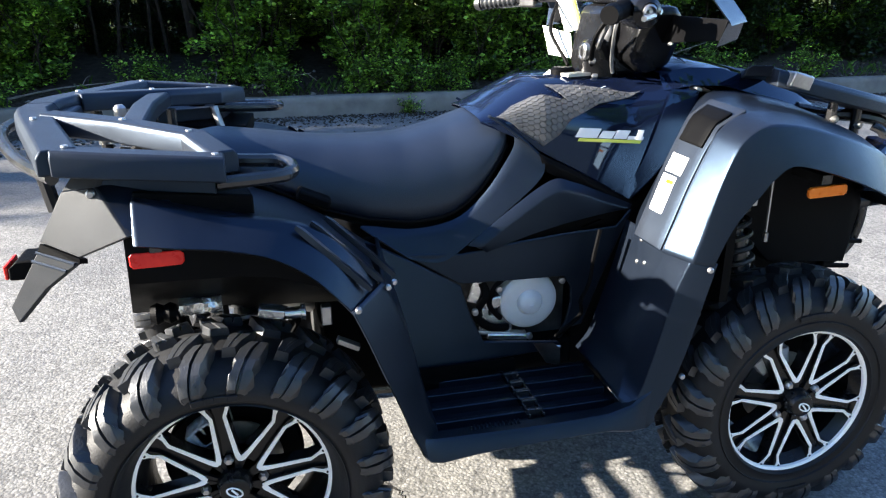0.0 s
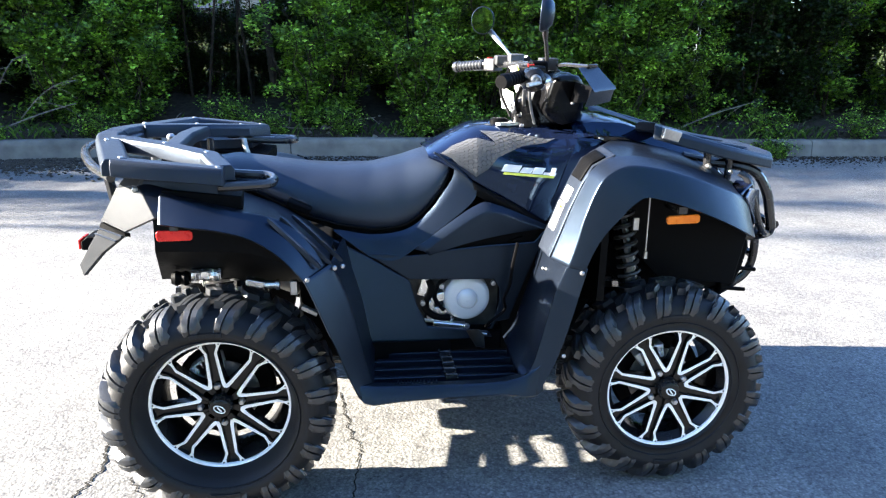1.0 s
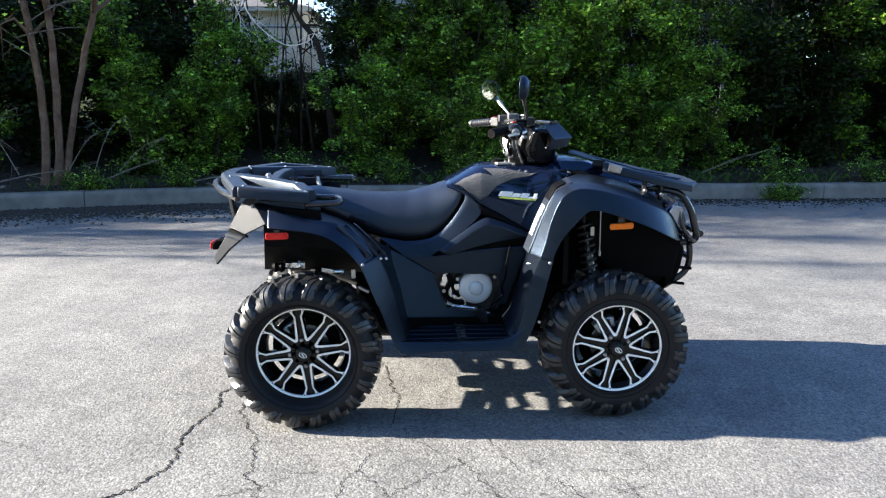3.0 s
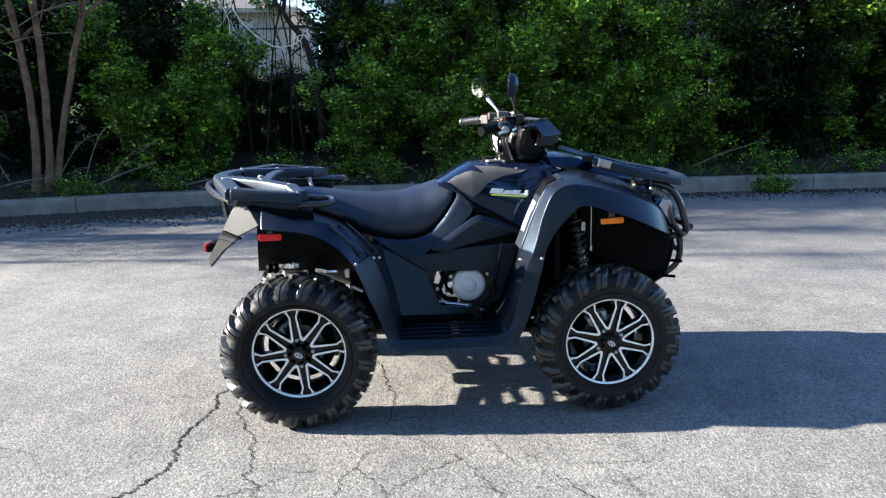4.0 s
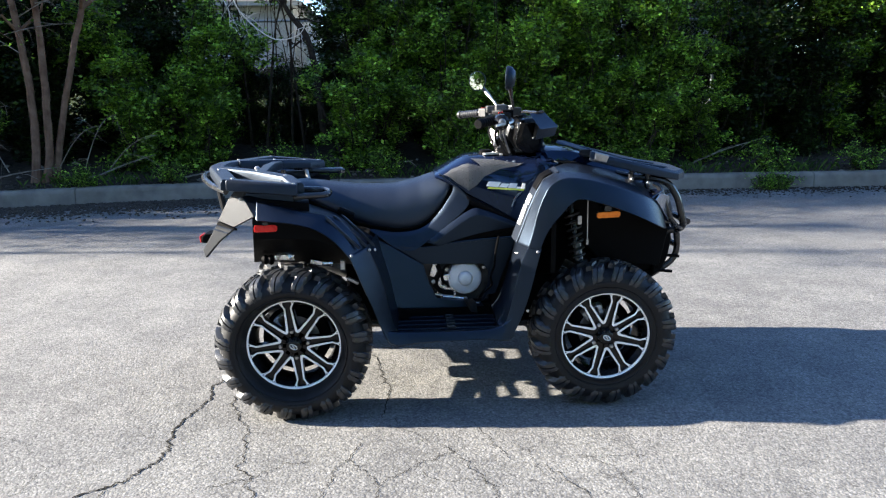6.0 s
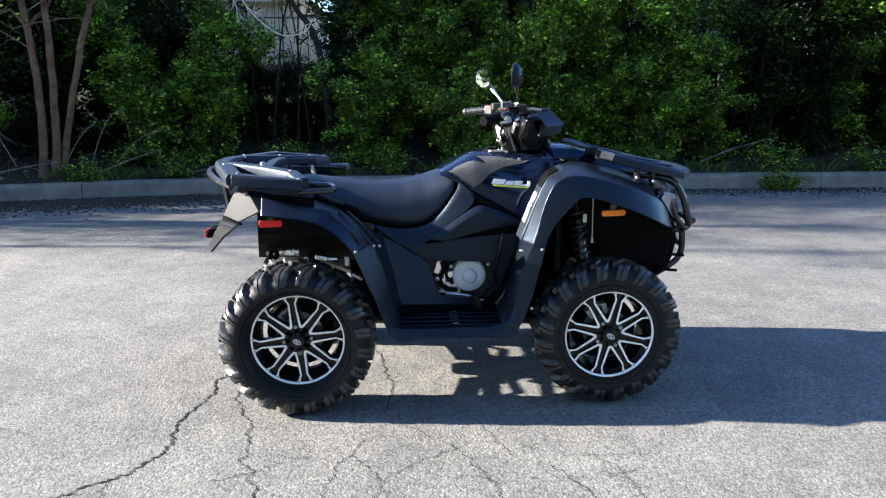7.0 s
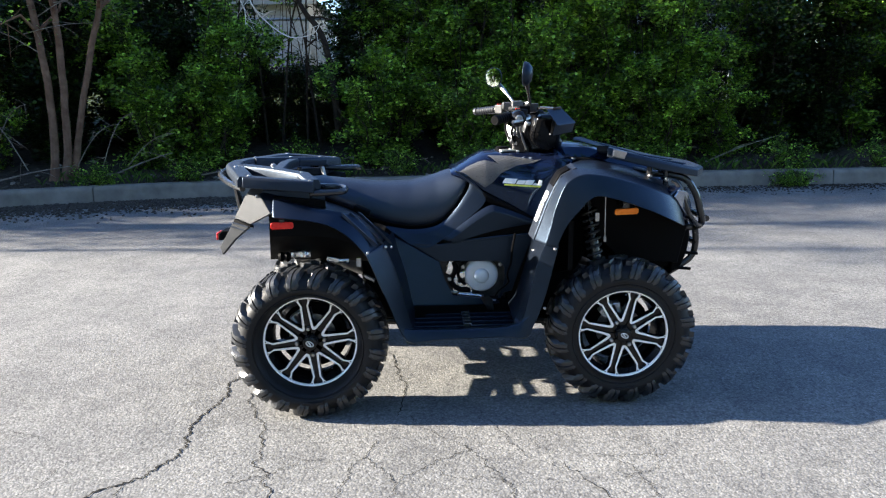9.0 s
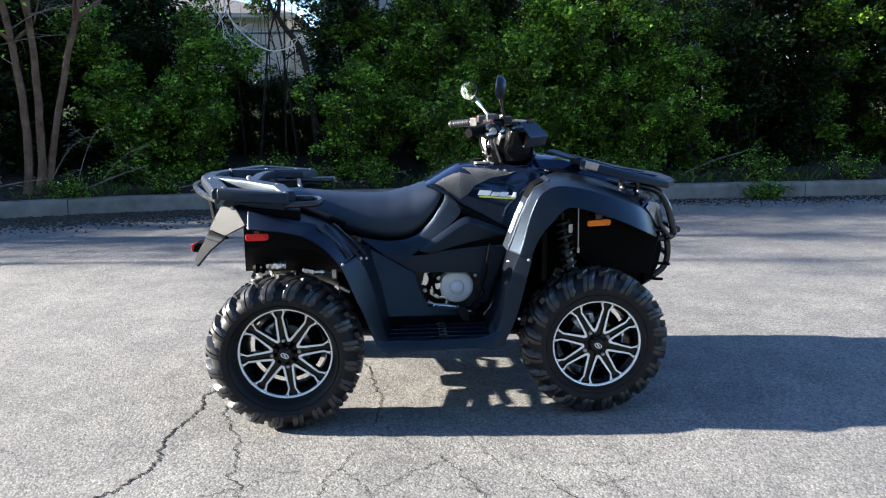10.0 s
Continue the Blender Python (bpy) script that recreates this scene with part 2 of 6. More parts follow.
class Geo:
    """Vertices and faces gathered for one mesh."""

    def __init__(self):
        self.v, self.f = [], []

    def add(self, verts, faces):
        o = len(self.v)
        self.v += [Vector(p) for p in verts]
        self.f += [[i + o for i in f] for f in faces]
        return self

    def box(self, c, size, m=None):
        x, y, z = (s / 2 for s in size)
        p = [Vector((a * x, b * y, d * z)) for d in (-1, 1) for a, b in ((-1, -1), (1, -1), (1, 1), (-1, 1))]
        p = [(m @ q if m else q) + Vector(c) for q in p]
        return self.add(p, [(3, 2, 1, 0), (4, 5, 6, 7), (0, 1, 5, 4), (1, 2, 6, 5), (2, 3, 7, 6), (3, 0, 4, 7)])

    def tube(self, path, r, seg=8):
        path = [Vector(p) for p in path]
        rs = r if isinstance(r, (list, tuple)) else [r] * len(path)
        side, rings = None, []
        for i, p in enumerate(path):
            d = (path[min(i + 1, len(path) - 1)] - path[max(i - 1, 0)]).normalized()
            if side is None:
                side = d.orthogonal().normalized()
            side = (side - d * side.dot(d)).normalized()
            up = d.cross(side)
            rings.append([p + (side * math.cos(a) + up * math.sin(a)) * rs[i] for a in (2 * math.pi * k / seg for k in range(seg))])
        v = [q for ring in rings for q in ring]
        f = [(i * seg + k, i * seg + (k + 1) % seg, (i + 1) * seg + (k + 1) % seg, (i + 1) * seg + k) for i in range(len(path) - 1) for k in range(seg)]
        return self.add(v, f + [tuple(range(seg - 1, -1, -1)), tuple(range(len(v) - seg, len(v)))])

    def loft(self, rows, closed=False, caps=False):
        k = len(rows[0])
        v = [p for row in rows for p in row]
        n = k if closed else k - 1
        f = [(i * k + j, i * k + (j + 1) % k, (i + 1) * k + (j + 1) % k, (i + 1) * k + j) for i in range(len(rows) - 1) for j in range(n)]
        if caps:
            f += [tuple(range(k)), tuple(range(len(v) - 1, len(v) - k - 1, -1))]
        return self.add(v, f)

    def lathe(self, profile, c, axis="y", seg=32, s=1):
        """profile: (distance along the axis, radius)."""
        rows = []
        for a in (2 * math.pi * i / seg for i in range(seg)):
            co, si = math.cos(a), math.sin(a)
            if axis == "y":
                rows.append([Vector((c[0] + r * co, c[1] + s * d, c[2] + r * si)) for d, r in profile])
            elif axis == "z":
                rows.append([Vector((c[0] + r * co, c[1] + r * si, c[2] + s * d)) for d, r in profile])
            else:
                rows.append([Vector((c[0] + s * d, c[1] + r * co, c[2] + r * si)) for d, r in profile])
        k = len(profile)
        v = [p for row in rows for p in row]
        f = [(i * k + j, i * k + j + 1, (i + 1) % seg * k + j + 1, (i + 1) % seg * k + j) for i in range(seg) for j in range(k - 1)]
        return self.add(v, f)

    def slab(self, outline, depth):
        """A plate: its outline in space, thickened by the vector depth."""
        n = len(outline)
        a = [Vector(p) for p in outline]
        b = [p + Vector(depth) for p in a]
        return self.add(a + b, [tuple(range(n)), tuple(range(2 * n - 1, n - 1, -1))] + [(i, (i + 1) % n, n + (i + 1) % n, n + i) for i in range(n)])

    def done(self, name, mat, parent=None, label="", **k):
        return build(name, self.v, self.f, mat, parent, label, **k)


def smooth_path(points, steps=5):
    p = [Vector(q) for q in points]
    out = []
    for i in range(len(p) - 1):
        a, b, c, d = p[max(i - 1, 0)], p[i], p[i + 1], p[min(i + 2, len(p) - 1)]
        for k in range(steps):
            t = k / steps
            out.append(0.5 * (2 * b + (c - a) * t + (2 * a - 5 * b + 4 * c - d) * t * t + (3 * b - a - 3 * c + d) * t ** 3))
    return out + [p[-1]]


def ribbon(stations, steps=4, fillet=0.09):
    """Rows of a panel that runs along its stations; across it keeps its creases, a little rounded."""
    lines = [smooth_path([st[j] for st in stations], steps) for j in range(len(stations[0]))]
    rows = []
    for i in range(len(lines[0])):
        pts = [line[i] for line in lines]
        row = [pts[0]]
        for a, b, c in zip(pts, pts[1:], pts[2:]):
            row += [b.lerp(a, fillet), b.lerp(a, fillet * 0.4).lerp(b.lerp(c, fillet * 0.4), 0.5), b.lerp(c, fillet)]
        rows.append(row + [pts[-1]])
    return rows


def mirrored(p, s):
    return Vector((p[0], p[1] * s, p[2]))


# ---- the lot, kerb and bank ----
def kerb_y(x):
    return 5.72 - 0.038 * max(0.0, -x - 1.1) ** 2 if x > -9 else 3.35 - 0.06 * (-9 - x)


def ground_z(x, y):
    d = y - kerb_y(x)
    if d < 0.05:
        return 0.0
    z = 0.16 + 0.14 * min(max(d - 0.15, 0), 1.5) + 0.2 * max(0, min(d - 1.6, 5.5)) + 0.015 * max(0, d - 7.1)
    return z + 0.03 * noise.noise((x * 1.3, y * 1.3, 0)) * min(1, d)


road = Geo()
xs = [-400, -120, -40, -20] + [-14 + 0.5 * i for i in range(57)] + [20, 40, 120, 400]
rows = []
for x in xs:
    k = kerb_y(max(-20, min(x, 20))) + 0.06
    rows.append([(x, y, 0.0) for y in (-400, -100, -20, -6, -3, -1.5, 0, 1.5, 3, max(3.1, k) if k > 3.05 else 3.1)])
road.loft(rows)
tagged(road.done("ground", ASPHALT), "weathered pale grey asphalt car park", "asphalt", kind="structure")

bank = Geo()
rows = []
for x in xs:
    xx = max(-20, min(x, 20))
    k = max(3.1, kerb_y(xx))
    rows.append([(x, k + d, ground_z(xx, k + d) if d > 0.1 else (0.0 if d < 0.03 else 0.15)) for d in (0.02, 0.1, 0.14, 0.3, 0.6, 0.9, 1.2, 1.6, 2.2, 3, 4, 5.5, 7.1)])
bank.loft(rows)
tagged(bank.done("bank", SOIL), "dark soil bank strewn with leaf litter behind the kerb", "soil", kind="structure")
def lawn_row(x):
    xx = max(-20, min(x, 20))
    k = max(3.1, kerb_y(xx))
    return [(x, k + d, ground_z(xx, k + d) + 0.03) for d in (2.9, 3.4, 4.0, 4.7, 5.5, 6.3, 7.0)] + [(x, k + 7.05 + d, 1.46 + 0.005 * min(d, 40)) for d in (0.1, 4, 12, 60, 400)]


lawn = Geo().loft([lawn_row(x) for x in xs])
tagged(lawn.done("lawn", LAWN), "sunlit lawn behind the hedge", "lawn", kind="structure")

# kerb, cast in lengths with open joints
kerb = new("kerb")
tagged(kerb, "weathered pale concrete kerb with open joints", "kerb", kind="structure")
JOINTS = [-13.9, -10.9, -7.9, -4.0, -0.95, 2.1, 5.14, 8.2, 11.2, 14.2]
for a, b in zip(JOINTS, JOINTS[1:]):
    rows = []
    for i in range(9):
        x = a + 0.006 + (b - a - 0.012) * i / 8
        y, w = kerb_y(x), 0.004 * noise.noise((x * 3, 0, 5))
        rows.append([(x, y + w, -0.1), (x, y + w + 0.008, 0.13), (x, y + 0.018, 0.172 + w), (x, y + 0.04, 0.188 + w), (x, y + 0.145, 0.192 + w), (x, y + 0.155, 0.182), (x, y + 0.157, -0.1)])
    Geo().loft(rows, closed=True, caps=True).done("kerb_length", CONCRETE, kerb, angle=50)

# cracks in the asphalt
def crack(points, width, seed):
    rng = random.Random(seed)
    p = smooth_path([(x, y, 0) for x, y in points], 14)
    g, left, right = Geo(), [], []
    off = 0
    for i, q in enumerate(p):
        off = 0.6 * off + rng.uniform(-0.009, 0.009)
        d = (p[min(i + 1, len(p) - 1)] - p[max(i - 1, 0)]).normalized()
        n = Vector((-d.y, d.x, 0))
        w = width * rng.uniform(0.45, 1.25) * min(1, (i + 1) / 4, (len(p) - i) / 4)
        left.append(q + n * (off + w / 2) + Vector((0, 0, 0.0025)))
        right.append(q + n * (off - w / 2) + Vector((0, 0, 0.0025)))
    g.loft([left, right])
    return tagged(g.done("crack", CRACK), "dark jagged crack in the asphalt", "crack", "cracks in the asphalt", "structure")


crack([(-1.05, 0.03), (-1.035, -0.076), (-1.079, -0.141), (-1.065, -0.249), (-1.071, -0.356), (-1.084, -0.423), (-1.124, -0.579), (-1.119, -0.676), (-1.109, -0.736), (-1.115, -0.823), (-1.169, -0.941), (-1.226, -0.995), (-1.332, -1.078), (-1.45, -1.17), (-1.6, -1.5)], 0.010, 1)
crack([(-0.95, -0.20), (-0.948, -0.273), (-0.953, -0.362), (-0.913, -0.432), (-0.862, -0.531), (-0.835, -0.609), (-0.805, -0.774), (-0.798, -0.860), (-0.805, -0.901), (-0.753, -0.990), (-0.762, -1.038), (-0.725, -1.10), (-0.70, -1.4)], 0.0055, 2)
crack([(-0.35, 0.20), (-0.328, 0.069), (-0.316, -0.041), (-0.295, -0.146), (-0.267, -0.226), (-0.270, -0.325), (-0.30, -0.55)], 0.006, 3)
crack([(-0.33, -1.40), (-0.315, -1.20), (-0.299, -1.116), (-0.306, -1.043), (-0.354, -0.972), (-0.421, -0.88)], 0.0038, 4)
crack([(-0.48, -1.40), (-0.489, -1.191), (-0.491, -1.088), (-0.469, -1.027), (-0.457, -0.939), (-0.411, -0.880), (-0.377, -0.751)], 0.0036, 5)
crack([(0.13, -1.40), (0.109, -1.223), (0.101, -1.137), (0.080, -1.064), (0.038, -0.985), (0.004, -0.902), (-0.06, -0.80)], 0.0036, 6)
crack([(-0.306, -1.043), (-0.244, -1.009), (-0.163, -0.943), (-0.110, -0.896), (0.00, -0.84)], 0.0035, 7)
crack([(-0.898, -1.041), (-0.813, -0.998), (-0.754, -0.982), (-0.690, -0.927), (-0.633, -0.902), (-0.55, -0.88)], 0.0035, 8)
crack([(-1.23, -0.994), (-1.236, -1.066), (-1.224, -1.141), (-1.25, -1.35)], 0.0045, 9)
crack([(0.06, -0.60), (0.091, -0.656), (0.126, -0.754), (0.144, -0.823), (0.20, -0.92)], 0.003, 10)
crack([(0.30, -0.98), (0.37, -1.09), (0.45, -1.3)], 0.004, 11)
rng = random.Random(77)
for n in range(16):
    x, y, a = rng.uniform(-1.7, 1.1), rng.uniform(-1.5, -0.72), rng.uniform(0, 6.28)
    pts = [(x, y)]
    for _ in range(rng.randint(3, 5)):
        a += rng.uniform(-0.8, 0.8)
        pts.append((pts[-1][0] + 0.09 * math.cos(a), pts[-1][1] + 0.09 * math.sin(a)))
    crack(pts, rng.uniform(0.0014, 0.0026), 100 + n)

# grit and litter along the kerb
def litter(name, count, mat, size, seed, spread, label, category, ends=(-7, 7.5), bank=False):
    rng, g = random.Random(seed), Geo()
    for _ in range(count):
        x = rng.uniform(*ends)
        y = kerb_y(x) - abs(rng.gauss(0, spread)) - 0.01
        if bank:
            y = kerb_y(x) + 0.17 + abs(rng.gauss(0, spread))
        s = size * rng.uniform(0.4, 1.3)
        z = ground_z(x, y) + s * 0.18
        m = Euler((rng.uniform(-0.5, 0.5), rng.uniform(-0.5, 0.5), rng.uniform(0, 6.3))).to_matrix()
        g.add([Vector((x, y, z)) + m @ Vector(q) * s for q in ((1, 0, 0), (0, 0.6, 0.1), (-0.8, 0.1, 0), (0.1, -0.7, 0.05), (0, 0, 0.45), (0, 0, -0.4))],
              [(0, 1, 4), (1, 2, 4), (2, 3, 4), (3, 0, 4), (1, 0, 5), (2, 1, 5), (3, 2, 5), (0, 3, 5)])
    tagged(g.done(name, mat), label, category, kind="stuff")


litter("grit", 7000, SOIL, 0.017, 11, 0.26, "dark grit and crumbled leaves in the gutter", "grit")
litter("leaf_litter", 2600, surface("dry_leaf", (0.012, 0.009, 0.006), (0.068, 0.053, 0.038), 0.9, scale=30), 0.03, 12, 0.4, "dry grey-brown leaf litter on the bank", "leaf litter", bank=True)
litter("gutter_litter", 7500, bpy.data.materials["dry_leaf"], 0.026, 14, 0.42, "drifts of brown leaf litter beside the kerb", "leaf litter", ends=(-8, -0.8))
litter("stones", 130, CONCRETE, 0.05, 13, 0.8, "small pale stones lying in the litter", "stones", bank=True)


# ---- shrubs and trees ----
def leaf_cloud(centres, count, radius, size, rng):
    """Arrays of small folded leaves gathered round the centres."""
    c = np.array(centres)
    n = len(c) * count
    base = np.repeat(c, count, axis=0) + rng.normal(0, radius, (n, 3)) * np.array([1, 1, 0.8])
    a = rng.normal(0, 1, (n, 3))
    a[:, 2] = np.abs(a[:, 2]) * 0.5 - 0.15
    a /= np.linalg.norm(a, axis=1)[:, None]
    b = np.cross(a, rng.normal(0, 1, (n, 3)) + np.array([0, 0, 1.2]))
    b /= np.linalg.norm(b, axis=1)[:, None]
    up = np.cross(a, b)
    s = size * rng.uniform(0.5, 1.25, (n, 1))
    v = np.stack([base, base + a * s * 0.5 + b * s * 0.31 + up * s * 0.1, base + a * s, base + a * s * 0.5 - b * s * 0.31 + up * s * 0.1], axis=1).reshape(-1, 3)
    i = np.arange(n)[:, None] * 4
    return v, np.concatenate([i + np.array([[0, 1, 2]]), i + np.array([[0, 2, 3]])])


def leaf_part(name, v, f, mat, parent, label=""):
    me = bpy.data.meshes.new(name)
    me.vertices.add(len(v))
    me.vertices.foreach_set("co", v.astype(np.float32).ravel())
    me.loops.add(len(f) * 3)
    me.loops.foreach_set("vertex_index", f.astype(np.int32).ravel())
    me.polygons.add(len(f))
    me.polygons.foreach_set("loop_start", np.arange(len(f), dtype=np.int32) * 3)
    me.update(calc_edges=True)
    me.validate()
    me.materials.append(mat)
    ob = new(name, me)
    ob.parent = parent
    return tagged(ob, label, kind="stuff")


def shrub(name, height, spread, stems, sprays, per, size, seed, leafmat, label, radius=0.052, low=0.12, reach=0.36):
    """Arching stems; leaves sit in tufts along side sprays, with dark gaps between the sprays."""
    rng, gen = random.Random(seed), np.random.default_rng(seed)
    base = new(name)
    wood, tufts = Geo(), []
    for _ in range(stems):
        a, lean = rng.uniform(0, 6.283), rng.uniform(0.15, 1.0) * spread
        h = height * rng.uniform(0.6, 1.0)
        pts = [(rng.uniform(-0.2, 0.2), rng.uniform(-0.15, 0.15), -0.1)]
        for k in range(1, 7):
            t = k / 6
            pts.append((pts[0][0] + math.cos(a) * lean * t ** 1.4 + rng.uniform(-0.07, 0.07), pts[0][1] + math.sin(a) * lean * 0.8 * t ** 1.4 + rng.uniform(-0.07, 0.07), h * t))
        path = smooth_path(pts, 3)
        wood.tube(path, [0.011 * (1 - 0.75 * i / len(path)) for i in range(len(path))], 4)
        clumps = [rng.uniform(low, 1.0) for _ in range(3)]
        for _ in range(sprays // stems):
            q = path[int(len(path) * min(1.0, max(low, rng.choice(clumps) + rng.gauss(0, 0.03)))) - 1]
            d = Vector((rng.gauss(0, 1), rng.gauss(0, 1), rng.gauss(0.35, 0.6))).normalized() * reach * rng.uniform(0.5, 1.3)
            tip = q + d + Vector((0, 0, -0.12 * d.length))
            if tip.z < 0.05:
                tip.z = rng.uniform(0.05, 0.25)
            mid = q.lerp(tip, 0.5) + Vector((0, 0, 0.06 * d.length))
            wood.tube([q, mid, tip], [0.006, 0.004, 0.002], 3)
            side = Vector((-d.y, d.x, 0.3)).normalized()
            for k in range(5):
                t = 0.35 + 0.65 * k / 4
                c = mid.lerp(tip, t * 2 - 1) if t > 0.5 else q.lerp(mid, t * 2)
                tufts.append(c + side * rng.uniform(-0.09, 0.09) + Vector((0, 0, rng.uniform(-0.02, 0.06))))
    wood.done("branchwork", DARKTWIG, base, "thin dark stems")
    v, f = leaf_cloud(tufts, per, radius, size, gen)
    leaf_part("crown", v, f, leafmat, base)
    return tagged(base, label, "shrub", "shrubs of the hedge")


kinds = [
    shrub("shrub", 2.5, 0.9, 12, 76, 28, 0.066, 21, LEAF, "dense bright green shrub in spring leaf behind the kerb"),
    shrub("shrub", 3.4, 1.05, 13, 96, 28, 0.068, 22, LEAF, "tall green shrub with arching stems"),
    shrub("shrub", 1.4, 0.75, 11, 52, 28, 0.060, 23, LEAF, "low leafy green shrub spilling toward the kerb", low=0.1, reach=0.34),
    shrub("shrub", 3.4, 1.1, 14, 112, 20, 0.085, 24, LEAF_SHADED, "shrub with shade painted into its leaves, bare stems showing", radius=0.10),
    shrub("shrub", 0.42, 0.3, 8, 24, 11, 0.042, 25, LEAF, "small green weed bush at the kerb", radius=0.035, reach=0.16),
]
used = set()


def plant(kind, x, y, turn, scale=1.0, tall=1.0):
    m = pose(x, y, ground_z(x, y) - 0.03 if y > 0 else -0.05, 0, 0, turn)
    ob = kinds[kind]
    if kind in used:
        ob = copy_thing(ob, m)
    used.add(kind)
    ob.matrix_basis = m @ Matrix.Diagonal((scale, scale, scale * tall, 1))


# places of the shrubs: x, y, turn, size
dense_shrubs = [(-2.95, 6.9, 40, 1), (-3.8, 7.2, 200, 0.95), (-0.35, 7, 70, 1), (1.3, 6.8, 300, 1), (0.75, 6.7, 350, 0.85), (2.7, 6.75, 170, 1), (3.35, 6.6, 20, 0.9), (-8.6, 5.6, 130, 1.1), (-10.7, 5.6, 200, 1.1)]
tall_shrubs = [(0.45, 7.2, 20, 1), (2, 7.1, 140, 1), (3.2, 7, 260, 1), (-2.5, 8.1, 77, 0.75), (-0.6, 7.8, 240, 0.9), (1.2, 7.7, 75, 1), (2.7, 7.7, 175, 1), (-9.6, 5.6, 30, 1), (-11.8, 5.6, 90, 1), (4.9, 7.4, 33, 0.9), (6.1, 7.2, 120, 1), (7.2, 7.1, 210, 1)]
low_shrubs = [(-3.5, 6.45, 10, 1), (-2.75, 6.65, 80, 0.9), (-0.75, 6.6, 130, 1), (0.55, 6.45, 220, 0.95), (1.95, 6.4, 15, 1), (3.15, 6.4, 60, 0.95), (4, 6.7, 200, 0.8), (-5.6, 6.2, 30, 0.7)]
shaded_shrubs = [(4.75, 7, 10, 0.8), (5.6, 6.9, 40, 0.62), (7.3, 7, 190, 1), (8.4, 6.9, 250, 1), (-6.6, 6, 75, 0.7), (-7.3, 6.2, 20, 0.8), (-5.2, 7.2, 310, 0.8), (-3.35, 8.3, 120, 0.8), (-2.75, 8.3, 40, 0.36), (-2.2, 8.4, 300, 0.33), (-1.7, 8.3, 90, 0.38), (-1.25, 8.3, 10, 0.75), (4.6, 9.3, 80, 0.9), (5.2, 9.4, 200, 0.9), (4.2, 7.9, 260, 0.5), (5.1, 7.9, 260, 0.5), (-4.9, 6.9, 120, 0.9), (-6.4, 6.8, 220, 1), (-7.7, 6.2, 160, 1), (6.3, 7.6, 215, 1), (5.3, 7.6, 15, 1), (-2.9, 7.9, 15, 0.42), (-2.35, 7.95, 95, 0.42), (-1.85, 7.9, 205, 0.42), (-1.4, 7.9, 300, 0.45), (-3.9, 7.7, 33, 0.7), (-4.4, 7.6, 133, 0.7)]
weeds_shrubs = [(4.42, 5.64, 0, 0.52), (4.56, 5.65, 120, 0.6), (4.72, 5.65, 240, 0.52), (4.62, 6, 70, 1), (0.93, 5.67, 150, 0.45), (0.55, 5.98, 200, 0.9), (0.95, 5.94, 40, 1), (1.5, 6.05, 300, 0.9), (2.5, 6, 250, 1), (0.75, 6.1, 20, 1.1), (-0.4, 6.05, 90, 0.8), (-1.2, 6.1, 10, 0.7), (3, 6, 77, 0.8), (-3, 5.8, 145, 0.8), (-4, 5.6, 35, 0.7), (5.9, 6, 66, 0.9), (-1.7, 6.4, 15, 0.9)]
for k, places in enumerate((dense_shrubs, tall_shrubs, low_shrubs, shaded_shrubs, weeds_shrubs)):
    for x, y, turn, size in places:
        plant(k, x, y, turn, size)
# growth behind, shade put into its leaf colour, leaves two gaps to the far side
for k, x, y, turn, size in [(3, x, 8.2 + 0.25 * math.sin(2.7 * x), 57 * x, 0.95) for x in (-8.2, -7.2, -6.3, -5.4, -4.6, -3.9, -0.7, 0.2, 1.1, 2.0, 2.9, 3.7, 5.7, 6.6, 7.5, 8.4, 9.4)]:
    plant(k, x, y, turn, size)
# unseen shrubs added across the lot to darken what the bodywork reflects
for k, x, y, turn, size in [(1, x, -12.0 - 1.5 * math.sin(x), 50 * x, 2.3) for x in range(-24, 25, 3)]:
    plant(k, x, y, turn, size, 1.5)
for k, x, y, turn, size in [(1, x, -10.5 - math.sin(3 * x), 70 * x, 2.1) for x in range(-34, -9, 2)]:
    plant(k, x, y, turn, size)


def trunk(g, points, r0, r1, seg=10):
    path = smooth_path(points, 5)
    n = len(path)
    g.tube([p + Vector((0.012 * noise.noise(p * 4), 0.012 * noise.noise(p * 4 + Vector((9, 0, 0))), 0)) for p in path],
           [(r0 + (r1 - r0) * i / n) * (1 + 0.5 * max(0, 1 - i / 2.5)) * (1 + 0.08 * noise.noise(p * 7)) for i, p in enumerate(path)], seg)
    return path


